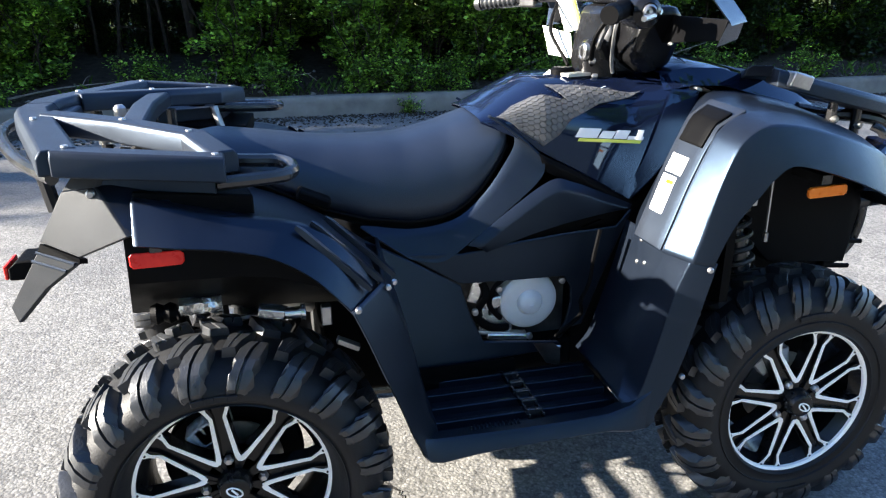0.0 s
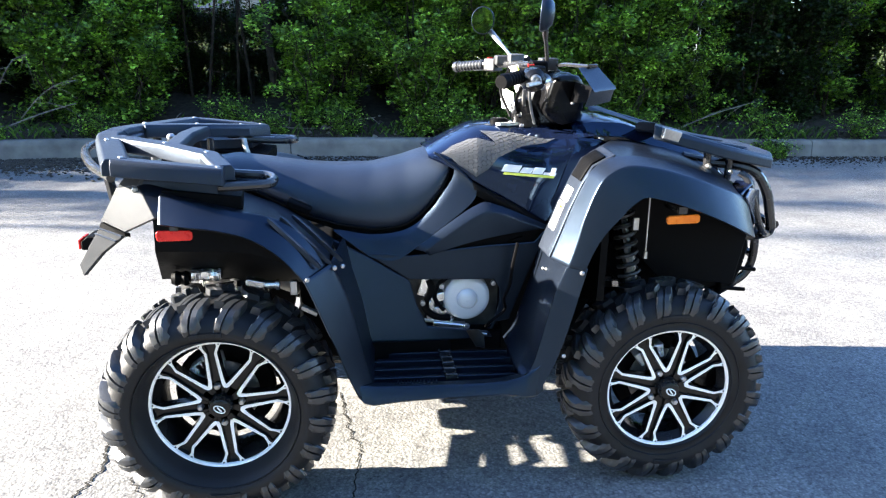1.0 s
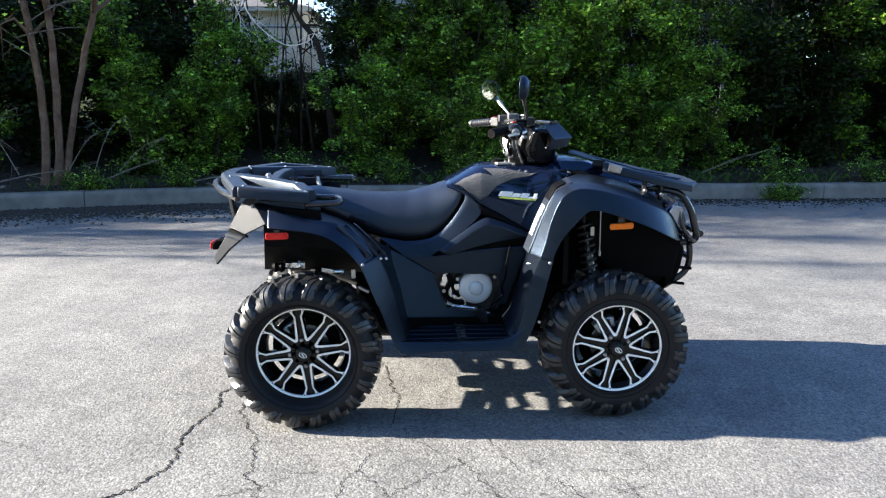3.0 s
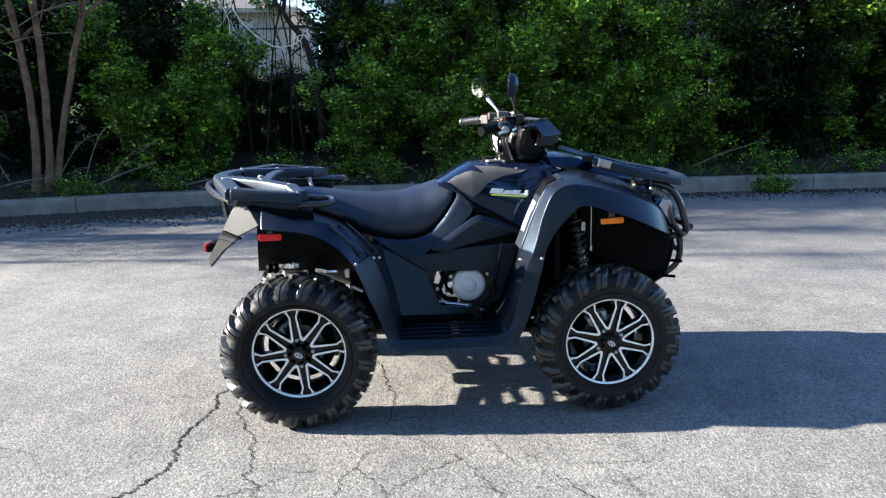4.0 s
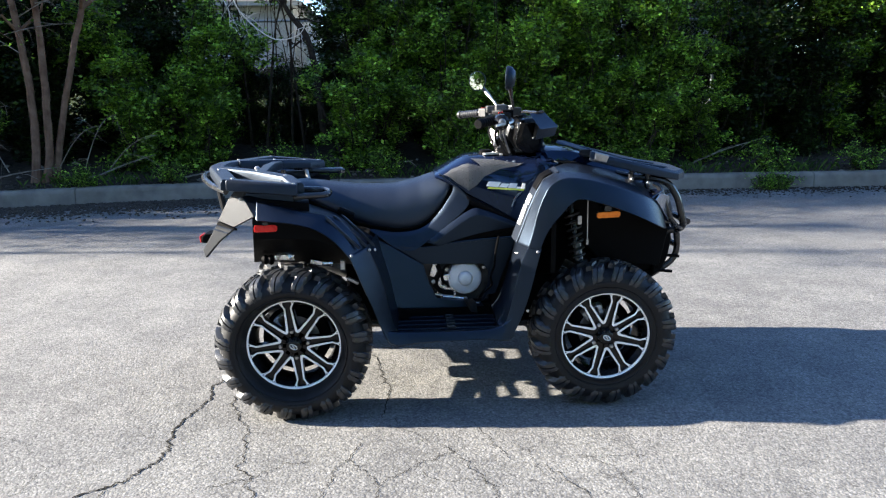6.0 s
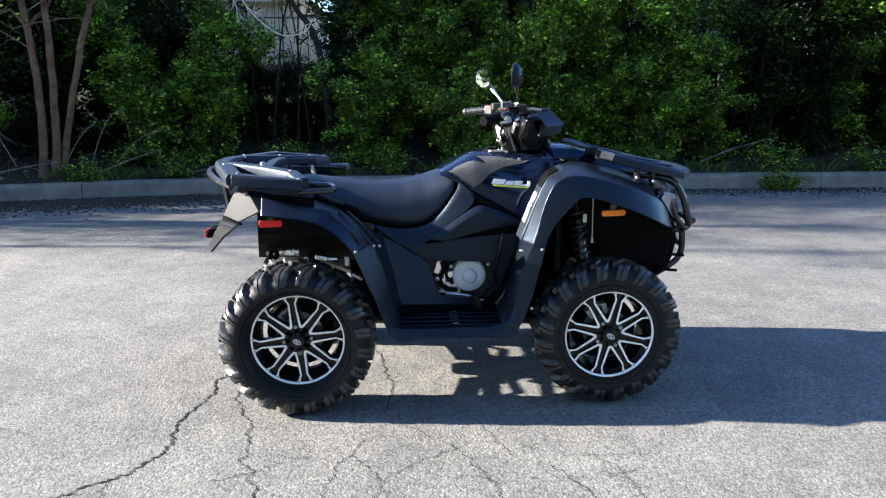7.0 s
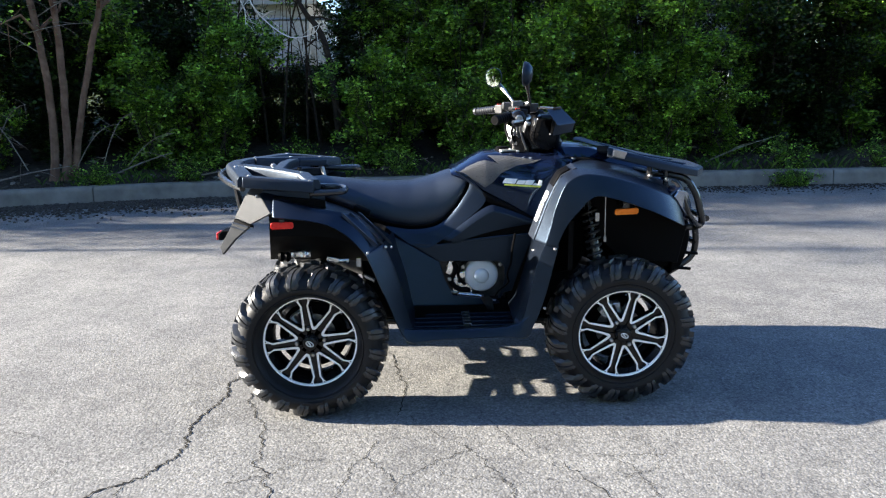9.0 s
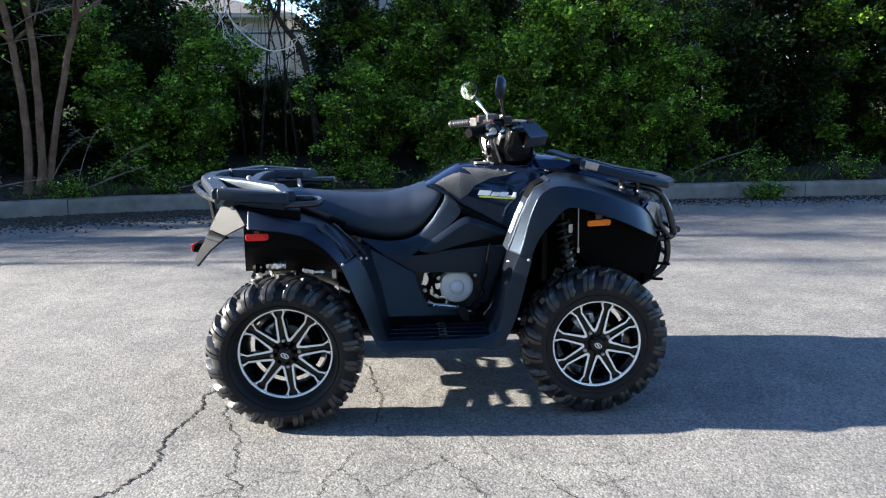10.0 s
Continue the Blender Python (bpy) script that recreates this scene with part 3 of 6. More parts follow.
def tree(label, boles, height, seed, mat, limbs, per, leafmat, size=0.06, low=0.45):
    rng, gen = random.Random(seed), np.random.default_rng(seed)
    base = new("tree")
    tips = []
    for points, r0, r1 in boles:
        g = Geo()
        path = trunk(g, points, r0, r1)
        for _ in range(limbs):
            i = int(len(path) * rng.uniform(low, 0.98))
            q, d = path[i], Vector((rng.gauss(0, 1), rng.gauss(0, 1), rng.uniform(0.0, 0.9))).normalized()
            ln = rng.uniform(0.5, 1.5)
            mid = q + d * ln * 0.5 + Vector((0, 0, 0.1))
            tip = q + d * ln + Vector((rng.uniform(-0.2, 0.2), rng.uniform(-0.2, 0.2), rng.uniform(-0.1, 0.3)))
            g.tube([q, mid, tip], [0.028, 0.016, 0.006], 5)
            for k in range(3):
                e = mid.lerp(tip, rng.uniform(0.2, 1)) + Vector((rng.gauss(0, 0.3), rng.gauss(0, 0.3), rng.gauss(0, 0.25)))
                g.tube([mid.lerp(tip, 0.5 + 0.15 * k), e], [0.007, 0.003], 3)
                tips.append(e)
            tips.append(tip)
        g.done("trunk", mat, base)
    v, f = leaf_cloud(tips, per, 0.17, size, gen)
    leaf_part("crown", v, f, leafmat, base)
    return tagged(base, label, "tree")


tree("slender multi-stemmed tree with grey-brown bark behind the kerb", [
    ([(-4.62, 5.86, 0.2), (-4.60, 5.88, 0.6), (-4.59, 5.9, 1.07), (-4.60, 5.9, 1.6), (-4.67, 5.9, 2.3), (-4.9, 6.0, 3.4), (-5.1, 6.1, 4.6)], 0.054, 0.032),
    ([(-4.50, 5.88, 0.2), (-4.45, 5.9, 0.6), (-4.42, 5.9, 1.13), (-4.40, 5.9, 1.73), (-4.41, 5.9, 2.37), (-4.45, 6.0, 3.6), (-4.5, 6.0, 4.8)], 0.052, 0.032),
    ([(-4.43, 5.95, 0.25), (-4.38, 5.95, 0.5), (-4.25, 5.95, 1.05), (-4.03, 5.95, 1.85), (-3.87, 5.95, 2.4), (-3.7, 6.0, 3.5), (-3.6, 6.1, 4.6)], 0.046, 0.026)],
     4.8, 31, BARK, 12, 26, LEAF, low=0.6)
# trees left of x -8 are unseen, added to shade lot and hedge
for n, (x, y, lean, r, h) in enumerate([(0.6, 7.6, 0.1, 0.09, 5.5), (-3.6, 8.5, -0.25, 0.07, 5.0), (-0.8, 8.2, 0.35, 0.05, 4.5), (3.4, 7.8, -0.3, 0.07, 5.5), (5.0, 7.4, 0.2, 0.07, 5.5),
                                        (-8.5, 5.6, 0.2, 0.10, 5.0), (-11.5, 4.6, 0.1, 0.11, 5.6), (-14.5, 5.6, -0.2, 0.12, 6.3), (-17.5, 5.0, 0.2, 0.12, 7.0), (-22.0, 6.2, 0.1, 0.13, 7.6),
                                        (-9.8, 7.4, 0.1, 0.12, 6.2), (-12.5, 8.3, -0.1, 0.12, 6.6), (-13.2, 7.0, 0.2, 0.12, 6.2), (-16.0, 8.8, 0.1, 0.13, 7.2), (-16.5, 7.4, 0.1, 0.13, 7.2), (-19.5, 8.2, 0.1, 0.13, 8.0)]):
    z = ground_z(max(-20, x), y)
    tree("dark-barked tree of the hedge row, some added unseen for shade", [([(x, y, z - 0.1), (x + lean * 0.2, y, z + 0.25 * h), (x + lean * 0.7, y + 0.05, z + 0.5 * h), (x + lean, y, z + 0.75 * h), (x + lean * 1.5, y, z + h)], r, r * 0.4)],
         h, 40 + n, surface("dark_bark", (0.03, 0.024, 0.018), (0.09, 0.07, 0.055), 0.92, scale=9, grain=60, bump=1.0) if n == 0 else bpy.data.materials["dark_bark"], 26 if n < 10 else 44, 36, LEAF_SHADED if n < 5 else LEAF, 0.07 if n < 10 else 0.13, 0.5 if n < 5 else 0.4 if n < 10 else 0.2)


# unseen tree, added beside the lot for a thin streak of shadow
for n, (x, y, h, r) in enumerate([(-14.0, 3.7, 8.5, 0.045)]):
    tree("unseen slender tree added to cast a thin shadow streak", [([(x, y, 0.1), (x + 0.1, y, 0.3 * h), (x + 0.05, y + 0.1, 0.6 * h), (x + 0.2, y, h)], r, r * 0.5)], h, 60 + n, bpy.data.materials["dark_bark"], 9, 20, LEAF, 0.07, 0.55)


# bare bleached branch hanging from above, its sunlit brightness put into the colour
def twig(points, r, label, category="branch", mat=TWIG, seed=0, shoots=5):
    rng = random.Random(seed)
    g = Geo()
    path = smooth_path(points, 5)
    g.tube(path, [r * (1 - 0.7 * i / len(path)) for i in range(len(path))], 6)
    for _ in range(shoots):
        q = path[int(len(path) * rng.uniform(0.15, 0.95))]
        e = q + Vector((rng.gauss(0, 0.16), rng.gauss(0, 0.1), rng.gauss(-0.06, 0.12)))
        g.tube([q, q.lerp(e, 0.5) + Vector((0, 0, 0.02)), e], [r * 0.45, r * 0.3, r * 0.15], 4)
    return tagged(g.done("branch", mat), label, category)


twig([(-2.3, 5.8, 3.2), (-2.12, 5.5, 2.7), (-2.01, 5.4, 2.28), (-1.84, 5.4, 2.04), (-1.57, 5.4, 1.86), (-1.31, 5.4, 1.905), (-1.22, 5.4, 2.04)], 0.010, "bleached dead branch hanging before the hedge, sunlight painted into its colour", mat=BLEACHED_SUNLIT, seed=3, shoots=12)
twig([(-2.5, 5.8, 3.1), (-2.25, 5.5, 2.5), (-2.08, 5.4, 2.2), (-2.07, 5.4, 2.0)], 0.007, "thin bare dead twig hanging from the tree", mat=BLEACHED_SUNLIT, seed=4, shoots=9)
for n, (x, y, ln, ang) in enumerate([(-2.9, 6.05, 0.9, 0.12), (-1.75, 6.05, 0.8, 0.25), (-1.5, 6.2, 1.0, -0.04), (0.3, 6.1, 0.7, 0.2), (-5.2, 5.6, 0.9, 0.18), (-4.0, 5.95, 0.8, 0.35), (1.2, 6.6, 1.2, 0.25), (2.2, 6.4, 1.0, 0.3), (-0.6, 6.2, 0.6, 0.2), (3.7, 6.3, 1.1, 0.3)]):
    z = ground_z(x, y) + 0.03
    twig([(x, y, z), (x + ln * 0.5 * math.cos(ang), y + 0.1, z + ln * 0.5 * math.sin(ang) + 0.02), (x + ln * math.cos(ang), y + 0.15, z + ln * math.sin(ang))], 0.012, "dry fallen stick lying on the bank", "stick", seed=50 + n, shoots=3)

# thin bare shoots round the foot and stems of the slender tree
for n, (x, z, dx, dz) in enumerate([(-4.75, 1.95, 0.85, 0.12), (-4.55, 2.15, 0.75, 0.25), (-4.6, 1.75, -0.7, 0.3), (-4.35, 2.3, 0.9, 0.1), (-5.3, 0.45, 0.5, 0.7), (-4.9, 0.35, -0.5, 0.75), (-4.3, 0.4, 0.55, 0.5), (-4.0, 0.38, 0.45, 0.65), (-5.6, 0.4, 0.3, 0.9), (-3.7, 0.38, 0.6, 0.4)]):
    twig([(x, 5.78, z), (x + 0.35 * dx, 5.74, z + 0.55 * dz), (x + 0.7 * dx, 5.72, z + 0.9 * dz), (x + dx, 5.75, z + dz)], 0.007, "thin bare shoot by the slender tree", "twig", seed=120 + n, shoots=7)

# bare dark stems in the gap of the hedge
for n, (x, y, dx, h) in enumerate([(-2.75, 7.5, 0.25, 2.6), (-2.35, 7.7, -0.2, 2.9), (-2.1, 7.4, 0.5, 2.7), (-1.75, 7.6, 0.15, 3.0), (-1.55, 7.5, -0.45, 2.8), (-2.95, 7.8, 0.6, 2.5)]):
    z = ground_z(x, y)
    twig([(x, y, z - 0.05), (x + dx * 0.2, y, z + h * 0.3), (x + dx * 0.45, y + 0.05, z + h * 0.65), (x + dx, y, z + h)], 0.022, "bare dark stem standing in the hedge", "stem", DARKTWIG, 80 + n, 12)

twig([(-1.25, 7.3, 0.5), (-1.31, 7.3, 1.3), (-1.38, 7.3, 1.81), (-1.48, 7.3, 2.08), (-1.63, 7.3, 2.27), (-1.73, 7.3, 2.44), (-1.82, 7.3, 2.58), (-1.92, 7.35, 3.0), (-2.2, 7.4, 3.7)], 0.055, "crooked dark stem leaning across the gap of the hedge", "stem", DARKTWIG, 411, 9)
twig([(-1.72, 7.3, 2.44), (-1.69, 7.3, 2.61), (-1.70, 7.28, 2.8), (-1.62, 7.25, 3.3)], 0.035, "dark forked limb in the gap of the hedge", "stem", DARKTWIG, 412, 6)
rng = random.Random(91)
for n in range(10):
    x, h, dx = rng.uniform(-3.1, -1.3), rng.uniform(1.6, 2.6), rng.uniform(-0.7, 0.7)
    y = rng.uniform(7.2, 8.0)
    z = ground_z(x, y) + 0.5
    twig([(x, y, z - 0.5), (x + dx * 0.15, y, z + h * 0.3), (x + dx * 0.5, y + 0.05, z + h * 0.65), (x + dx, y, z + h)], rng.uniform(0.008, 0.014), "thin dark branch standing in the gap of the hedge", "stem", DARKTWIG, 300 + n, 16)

# grass along the top of the kerb
g, rng = Geo(), random.Random(5)
for _ in range(2200):
    x = rng.uniform(-7, 7.5)
    if noise.noise((x * 0.9, 3, 0)) < rng.uniform(-0.4, 0.45):
        continue
    y = kerb_y(x) + 0.16 + abs(rng.gauss(0, 0.3))
    z, a, h = ground_z(x, y), rng.uniform(0, 6.28), rng.uniform(0.04, 0.16)
    d, q = Vector((math.cos(a), math.sin(a), 0)), Vector((x, y, z))
    s = Vector((-d.y, d.x, 0)) * 0.004
    g.add([q - s, q + s, q + d * h * 0.3 + Vector((0, 0, h * 0.7)), q + d * h * 0.8 + Vector((0, 0, h))], [(0, 1, 2), (0, 2, 3)])
tagged(g.done("grass", GRASS), "thin tufts of grass behind the kerb", "grass", kind="stuff")

# chain-link fence in the hedge
fence = new("chain_link_fence")
tagged(fence, "galvanised chain-link fence standing in the hedge", "fence")
g, FY, PITCH = Geo(), 8.75, 0.07
for i in range(-130, 131):
    for way in (1, -1):
        pts = [(i * PITCH + way * k * PITCH / 2, FY + 0.004 * way, 0.75 + k * PITCH / 2) for k in range(0, 46, 3)]
        pts = [p for p in pts if -7 < p[0] < 8]
        if len(pts) > 1:
            g.tube([pts[0], pts[-1]], 0.0022, 3)
tagged(g.done("wire_mesh", GALV, fence), kind="stuff")
for x in (-7, -4, -1, 2, 5, 8):
    Geo().tube([(x, FY, 0.5), (x, FY, 2.4)], 0.028, 10).done("post", GALV, fence)
Geo().tube([(-7, FY, 2.33), (8, FY, 2.33)], 0.02, 8).done("top_rail", GALV, fence)

# houses beyond the lawn
def lap_house(x0, x1, y0, z0, z1, rise, windows, label):
    home = new("house")
    tagged(home, label, "house")
    Geo().box(((x0 + x1) / 2, y0 + 4.1, (z0 + z1) / 2), (x1 - x0, 8, z1 - z0)).done("wall", SIDING, home)
    Geo().box(((x0 + x1) / 2, y0 + 4.1, z0 - 0.35), (x1 - x0 - 0.06, 7.94, 0.7)).done("foundation", SOIL, home, "dark foundation wall")
    for i in range(int((z1 - z0) / 0.15)):
        z = z0 + 0.15 * i
        Geo().add([(x0, y0 + 0.09, z), (x1, y0 + 0.09, z), (x0, y0 + 0.055, z), (x1, y0 + 0.055, z), (x0, y0 + 0.085, z + 0.155), (x1, y0 + 0.085, z + 0.155)],
                  [(0, 1, 3, 2), (2, 3, 5, 4), (0, 2, 4), (1, 5, 3)]).done("siding_board", SIDING, home)
    e0, e1, f0, f1 = x0 - 0.3, x1 + 0.3, y0 - 0.35, y0 + 8.4
    Geo().add([(e0, f0, z1), (e1, f0, z1), (e1, f1, z1), (e0, f1, z1), (x0 + 4, y0 + 4.1, z1 + rise), (x1 - 4, y0 + 4.1, z1 + rise)],
              [(0, 1, 5, 4), (1, 2, 5), (2, 3, 4, 5), (3, 0, 4), (0, 3, 2, 1)]).done("roof", ROOFING, home, "hipped grey shingle roof")
    Geo().box(((x0 + x1) / 2, f0 + 0.03, z1 - 0.06), (e1 - e0, 0.03, 0.12)).done("fascia", SIDING, home)
    for x in windows:
        win = Geo().box((x, y0 + 0.05, z0 + 1.15), (1.3, 0.1, 1.2)).done("window", WHITE, home, "white-framed window")
        Geo().box((x, y0 - 0.005, z0 + 1.15), (1.1, 0.02, 1.0)).done("pane", SCREEN, win)


lap_house(-16.0, -3.28, 20.0, 1.9, 3.78, 1.25, (-10.5, -7.6), "low grey-sided house with a hipped roof beyond the lawn")
# this one is added to keep bright sky out of the hedge's gaps
lap_house(-2.0, 10.0, 17.0, 1.8, 4.5, 1.6, (1.5, 5.0), "grey-sided house added behind the hedge to block bright sky")


# ---- the quad bike ----
quad = new("quad_bike")
tagged(quad, "parked charcoal and black quad bike with silver-spoked alloy wheels", "quad bike")
R, RIM = 0.318, 0.193


def polar(r, a, d):
    return Vector((r * math.cos(a), d, r * math.sin(a)))


def make_wheel(half, yc, lip, turn, label):
    """A wheel round the y axis at the origin, its outer face toward +y; lip: where the rim's edge lies."""
    g = Geo()
    g.lathe([(lip, RIM - 0.004), (lip + 0.004, RIM - 0.001), (lip + 0.002, RIM), (lip - 0.004, RIM - 0.002)], (0, 0, 0), seg=64)
    g.lathe([(lip, RIM - 0.004), (lip - 0.012, RIM - 0.010), (lip - 0.03, 0.168), (-0.06, 0.160), (-lip, RIM - 0.01), (-lip, RIM), (-0.06, 0.172), (lip - 0.03, 0.178), (lip - 0.006, RIM)], (0, 0, 0), seg=48)
    face = lip - 0.003
    g.lathe([(face - 0.012, 0.0), (face - 0.012, 0.055), (face - 0.016, 0.064), (face - 0.05, 0.066)], (0, 0, 0), seg=32)
    wheel = g.done("wheel", RIMBLACK, quad, label)
    def along(a0, r, off, d):
        """A place at distance r along the spoke's axis and off beside it."""
        return Vector((r * math.cos(a0) - off * math.sin(a0), d, r * math.sin(a0) + off * math.cos(a0)))

    for i in range(8):
        a0 = turn + i * math.pi / 4
        g = Geo()
        rows = []
        for r, w in ((0.030, 0.014), (0.062, 0.026), (0.095, 0.020), (0.150, 0.018), (0.164, 0.021), (RIM - 0.008, 0.036)):
            d = face - 0.004
            rows.append([along(a0, r, -w, d), along(a0, r, -w * 0.45, d), along(a0, r, -w * 0.40, d - 0.008), along(a0, r, w * 0.40, d - 0.008), along(a0, r, w * 0.45, d), along(a0, r, w, d),
                         along(a0, r, w * 1.05, d - 0.030), along(a0, r, -w * 1.05, d - 0.030)])
        g.loft(rows, closed=True, caps=True)
        spoke = g.done("spoke", RIMBLACK, wheel, "gloss black forked spoke", angle=25)
        for w in (1, -1):
            f = Geo()
            rows = [[along(a0, r, w * o0, face - 0.0025), along(a0, r, w * (o0 + 0.0008), face - 0.001), along(a0, r, w * (o1 - 0.0008), face - 0.001), along(a0, r, w * o1, face - 0.0025)]
                    for r, o0, o1 in ((0.050, 0.0165, 0.0215), (0.058, 0.0132, 0.0248), (0.072, 0.0122, 0.0218), (0.154, 0.0092, 0.0170), (0.172, 0.0180, 0.0262), (RIM - 0.006, 0.0185, 0.0395))]
            f.loft(rows).done("spoke_face", ALLOY, wheel, "bright machined spoke face", angle=60)
    f = Geo()
    for i in range(8):
        for w in (1, -1):
            b = along(turn + i * math.pi / 4, 0.1805, w * 0.0262, 0)
            f.lathe([(face + 0.0004, 0.0), (face + 0.0004, 0.0026), (face - 0.003, 0.003)], b, seg=8)
    tagged(f.done("rivet_ring", RIMBLACK, wheel), kind="stuff")
    Geo().lathe([(lip - 0.006, RIM - 0.009), (lip + 0.001, RIM - 0.0085), (lip + 0.0045, RIM - 0.004), (lip + 0.0045, RIM - 0.001), (lip + 0.001, RIM + 0.0015)], (0, 0, 0), seg=72).done("rim_edge", ALLOY, wheel, "bright machined rim edge")
    g = Geo().lathe([(face - 0.006, 0.036), (face + 0.010, 0.034), (face + 0.022, 0.028), (face + 0.026, 0.020), (face + 0.026, 0.0)], (0, 0, 0), seg=28)
    cap = g.done("hub_cap", RIMBLACK, wheel, "glossy black hub cap")
    g = Geo()
    ring = [Vector((0.016 * math.cos(a) * math.cos(0.5) - 0.009 * math.sin(a) * math.sin(0.5), face + 0.0275, 0.016 * math.cos(a) * math.sin(0.5) + 0.009 * math.sin(a) * math.cos(0.5))) for a in (2 * math.pi * k / 20 for k in range(21))]
    g.tube(ring, 0.0018, 5)
    g.tube([ring[2].lerp(ring[12], 0.2), ring[2].lerp(ring[12], 0.8)], 0.0022, 5)
    g.done("emblem", ALLOY, cap, "plain oval silver emblem")
    for i in range(4):
        c = polar(0.056, turn + math.pi / 4 + i * math.pi / 2, face - 0.008)
        Geo().lathe([(0, 0.010), (0.010, 0.0095), (0.014, 0.006), (0.014, 0)], c, seg=6).done("lug_nut", STEEL, wheel, "chrome lug nut")
    g = Geo().lathe([(lip - 0.075, 0.045), (lip - 0.075, 0.098), (lip - 0.080, 0.098), (lip - 0.080, 0.045)], (0, 0, 0), seg=36)
    g.done("brake_disc", STEEL, wheel, "bare steel brake disc")
    g = Geo()
    for i in range(4):
        c = polar(0.10, 0.9 + 0.16 * i, lip - 0.078)
        g.box(c, (0.045, 0.05, 0.04), Matrix.Rotation(-0.9 - 0.16 * i, 3, "Y"))
    g.done("brake_caliper", CASTING, wheel, "grey cast brake caliper", bevel=0.004)

    Geo().lathe([(lip - 0.098, 0.0), (lip - 0.098, 0.135), (lip - 0.104, 0.142), (lip - 0.112, 0.142)], (0, 0, 0), seg=32).done("backing_plate", MATT, wheel, "black hub backing plate")
    # tyre
    prof = [(lip + 0.003, RIM - 0.003), (lip + 0.014, RIM + 0.003), (lip * 0.55 + half * 0.45, RIM + 0.010), (half * 0.90, RIM + 0.026), (half * 0.975, 0.236), (half * 0.97, 0.250), (half * 0.88, 0.270), (half * 0.68, 0.289), (half * 0.4, 0.300), (0, 0.303)]
    prof = prof + [(-d, r) for d, r in prof[-2::-1]]
    g = Geo().lathe(prof, (0, 0, 0), seg=72)
    g.lathe([(half * 0.90, RIM + 0.024), (half * 0.90 + 0.004, RIM + 0.026), (half * 0.905, RIM + 0.029)], (0, 0, 0), seg=72)
    tyre = g.done("tyre", TYRE, wheel, "black knobbly mud tyre", angle=50)
    # lugs: split blocks over the shoulder, and staggered blocks in the middle of the tread
    count = 20
    shoulder = [(half * 0.42, R, 0.292, 0.060, 0.070), (half * 0.60, R - 0.003, 0.289, 0.085, 0.092), (half * 0.78, R - 0.012, 0.276, 0.108, 0.094), (half * 0.81, R - 0.015, 0.274, 0.111, 0.078),
                (half * 0.90, 0.291, 0.260, 0.124, 0.080), (half * 0.93, 0.286, 0.257, 0.127, 0.098), (half * 0.99, 0.270, 0.250, 0.138, 0.092), (half * 1.012, 0.258, 0.243, 0.144, 0.082), (half * 0.99, 0.249, 0.238, 0.149, 0.066)]
    middle = [(0.006, R, 0.296, 0.0, 0.066), (half * 0.22, R, 0.296, 0.03, 0.078), (half * 0.36, R - 0.001, 0.294, 0.048, 0.060), (half * 0.56, R - 0.004, 0.290, 0.070, 0.048)]
    for side in (1, -1):
        for stations, shift in ((shoulder, 0.0), (middle, 0.5)):
            g, rows = Geo(), []
            for d, ro, ri, da, w in stations:
                w, da, low = w * 0.86, -1.4 * da, side * min(d, half * 0.955)
                notch = 0.007 if stations is shoulder else 0.001
                rows.append([polar(ri, da - w * 1.12, low), polar(ro - 0.003, da - w * 0.92, side * d), polar(ro, da - w * 0.84, side * d), polar(ro, da - w * 0.14, side * d), polar(ro - notch, da - w * 0.09, side * (d - notch * 0.8)),
                             polar(ro - notch, da + w * 0.09, side * (d - notch * 0.8)), polar(ro, da + w * 0.14, side * d), polar(ro, da + w * 0.84, side * d), polar(ro - 0.003, da + w * 0.92, side * d), polar(ri, da + w * 1.12, low)])
            g.loft(rows, closed=True, caps=True)
            first = g.done("tread_lug", LUG, wheel, "", angle=28)
            for i in range(count):
                ob = first if i == 0 else new("tread_lug", first.data)
                ob.parent = wheel
                ob.matrix_basis = Matrix.Rotation(-2 * math.pi * (i + shift + (0.5 if side < 0 else 0)) / count, 4, "Y")
    # raised maker's lettering, as plain bars
    g = Geo()
    for base in (4.55, 1.4):
        for k in range(4):
            a = base + k * 0.085
            g.box(polar(0.2395, a, half * 0.998), (0.013, 0.004, 0.018 if k % 2 else 0.024), Matrix.Rotation(-a, 3, "Y"))
    tagged(g.done("lettering", TYRE, wheel, bevel=0.0015), kind="stuff")
    return wheel


def set_wheel(w, x, s, yc, size=1.0):
    w.matrix_basis = pose(x, s * yc, 0.315 if size == 1 else 0.313, 0, 0, 0 if s > 0 else 180) @ Matrix.Scale(size, 4)


WB = 0.645
rear = make_wheel(0.124, 0.450, 0.048, 0.663, "rear wheel with black and machined alloy rim")
front = make_wheel(0.096, 0.424, 0.074, 0.244, "front wheel with black and machined alloy rim")
set_wheel(rear, -WB, -1, 0.450)
copy_thing(rear, pose(-WB, 0.450, 0.315))
set_wheel(front, WB, -1, 0.424, 0.98)
copy_thing(front, pose(WB, 0.424, 0.313))


FORM["bodywork"] = slim


def tank_profile(x):
    """Centre height, seam height and half width of the tank at x."""
    keys = [(-0.045, 0.958, 0.948, 0.175), (0.03, 1.000, 0.918, 0.205), (0.10, 1.036, 0.880, 0.225), (0.20, 1.044, 0.822, 0.240), (0.315, 1.042, 0.758, 0.255), (0.39, 1.040, 0.880, 0.258), (0.455, 1.038, 0.990, 0.248)]
    return tuple(np.interp(x, [k[0] for k in keys], [k[j] for k in keys]) for j in (1, 2, 3))


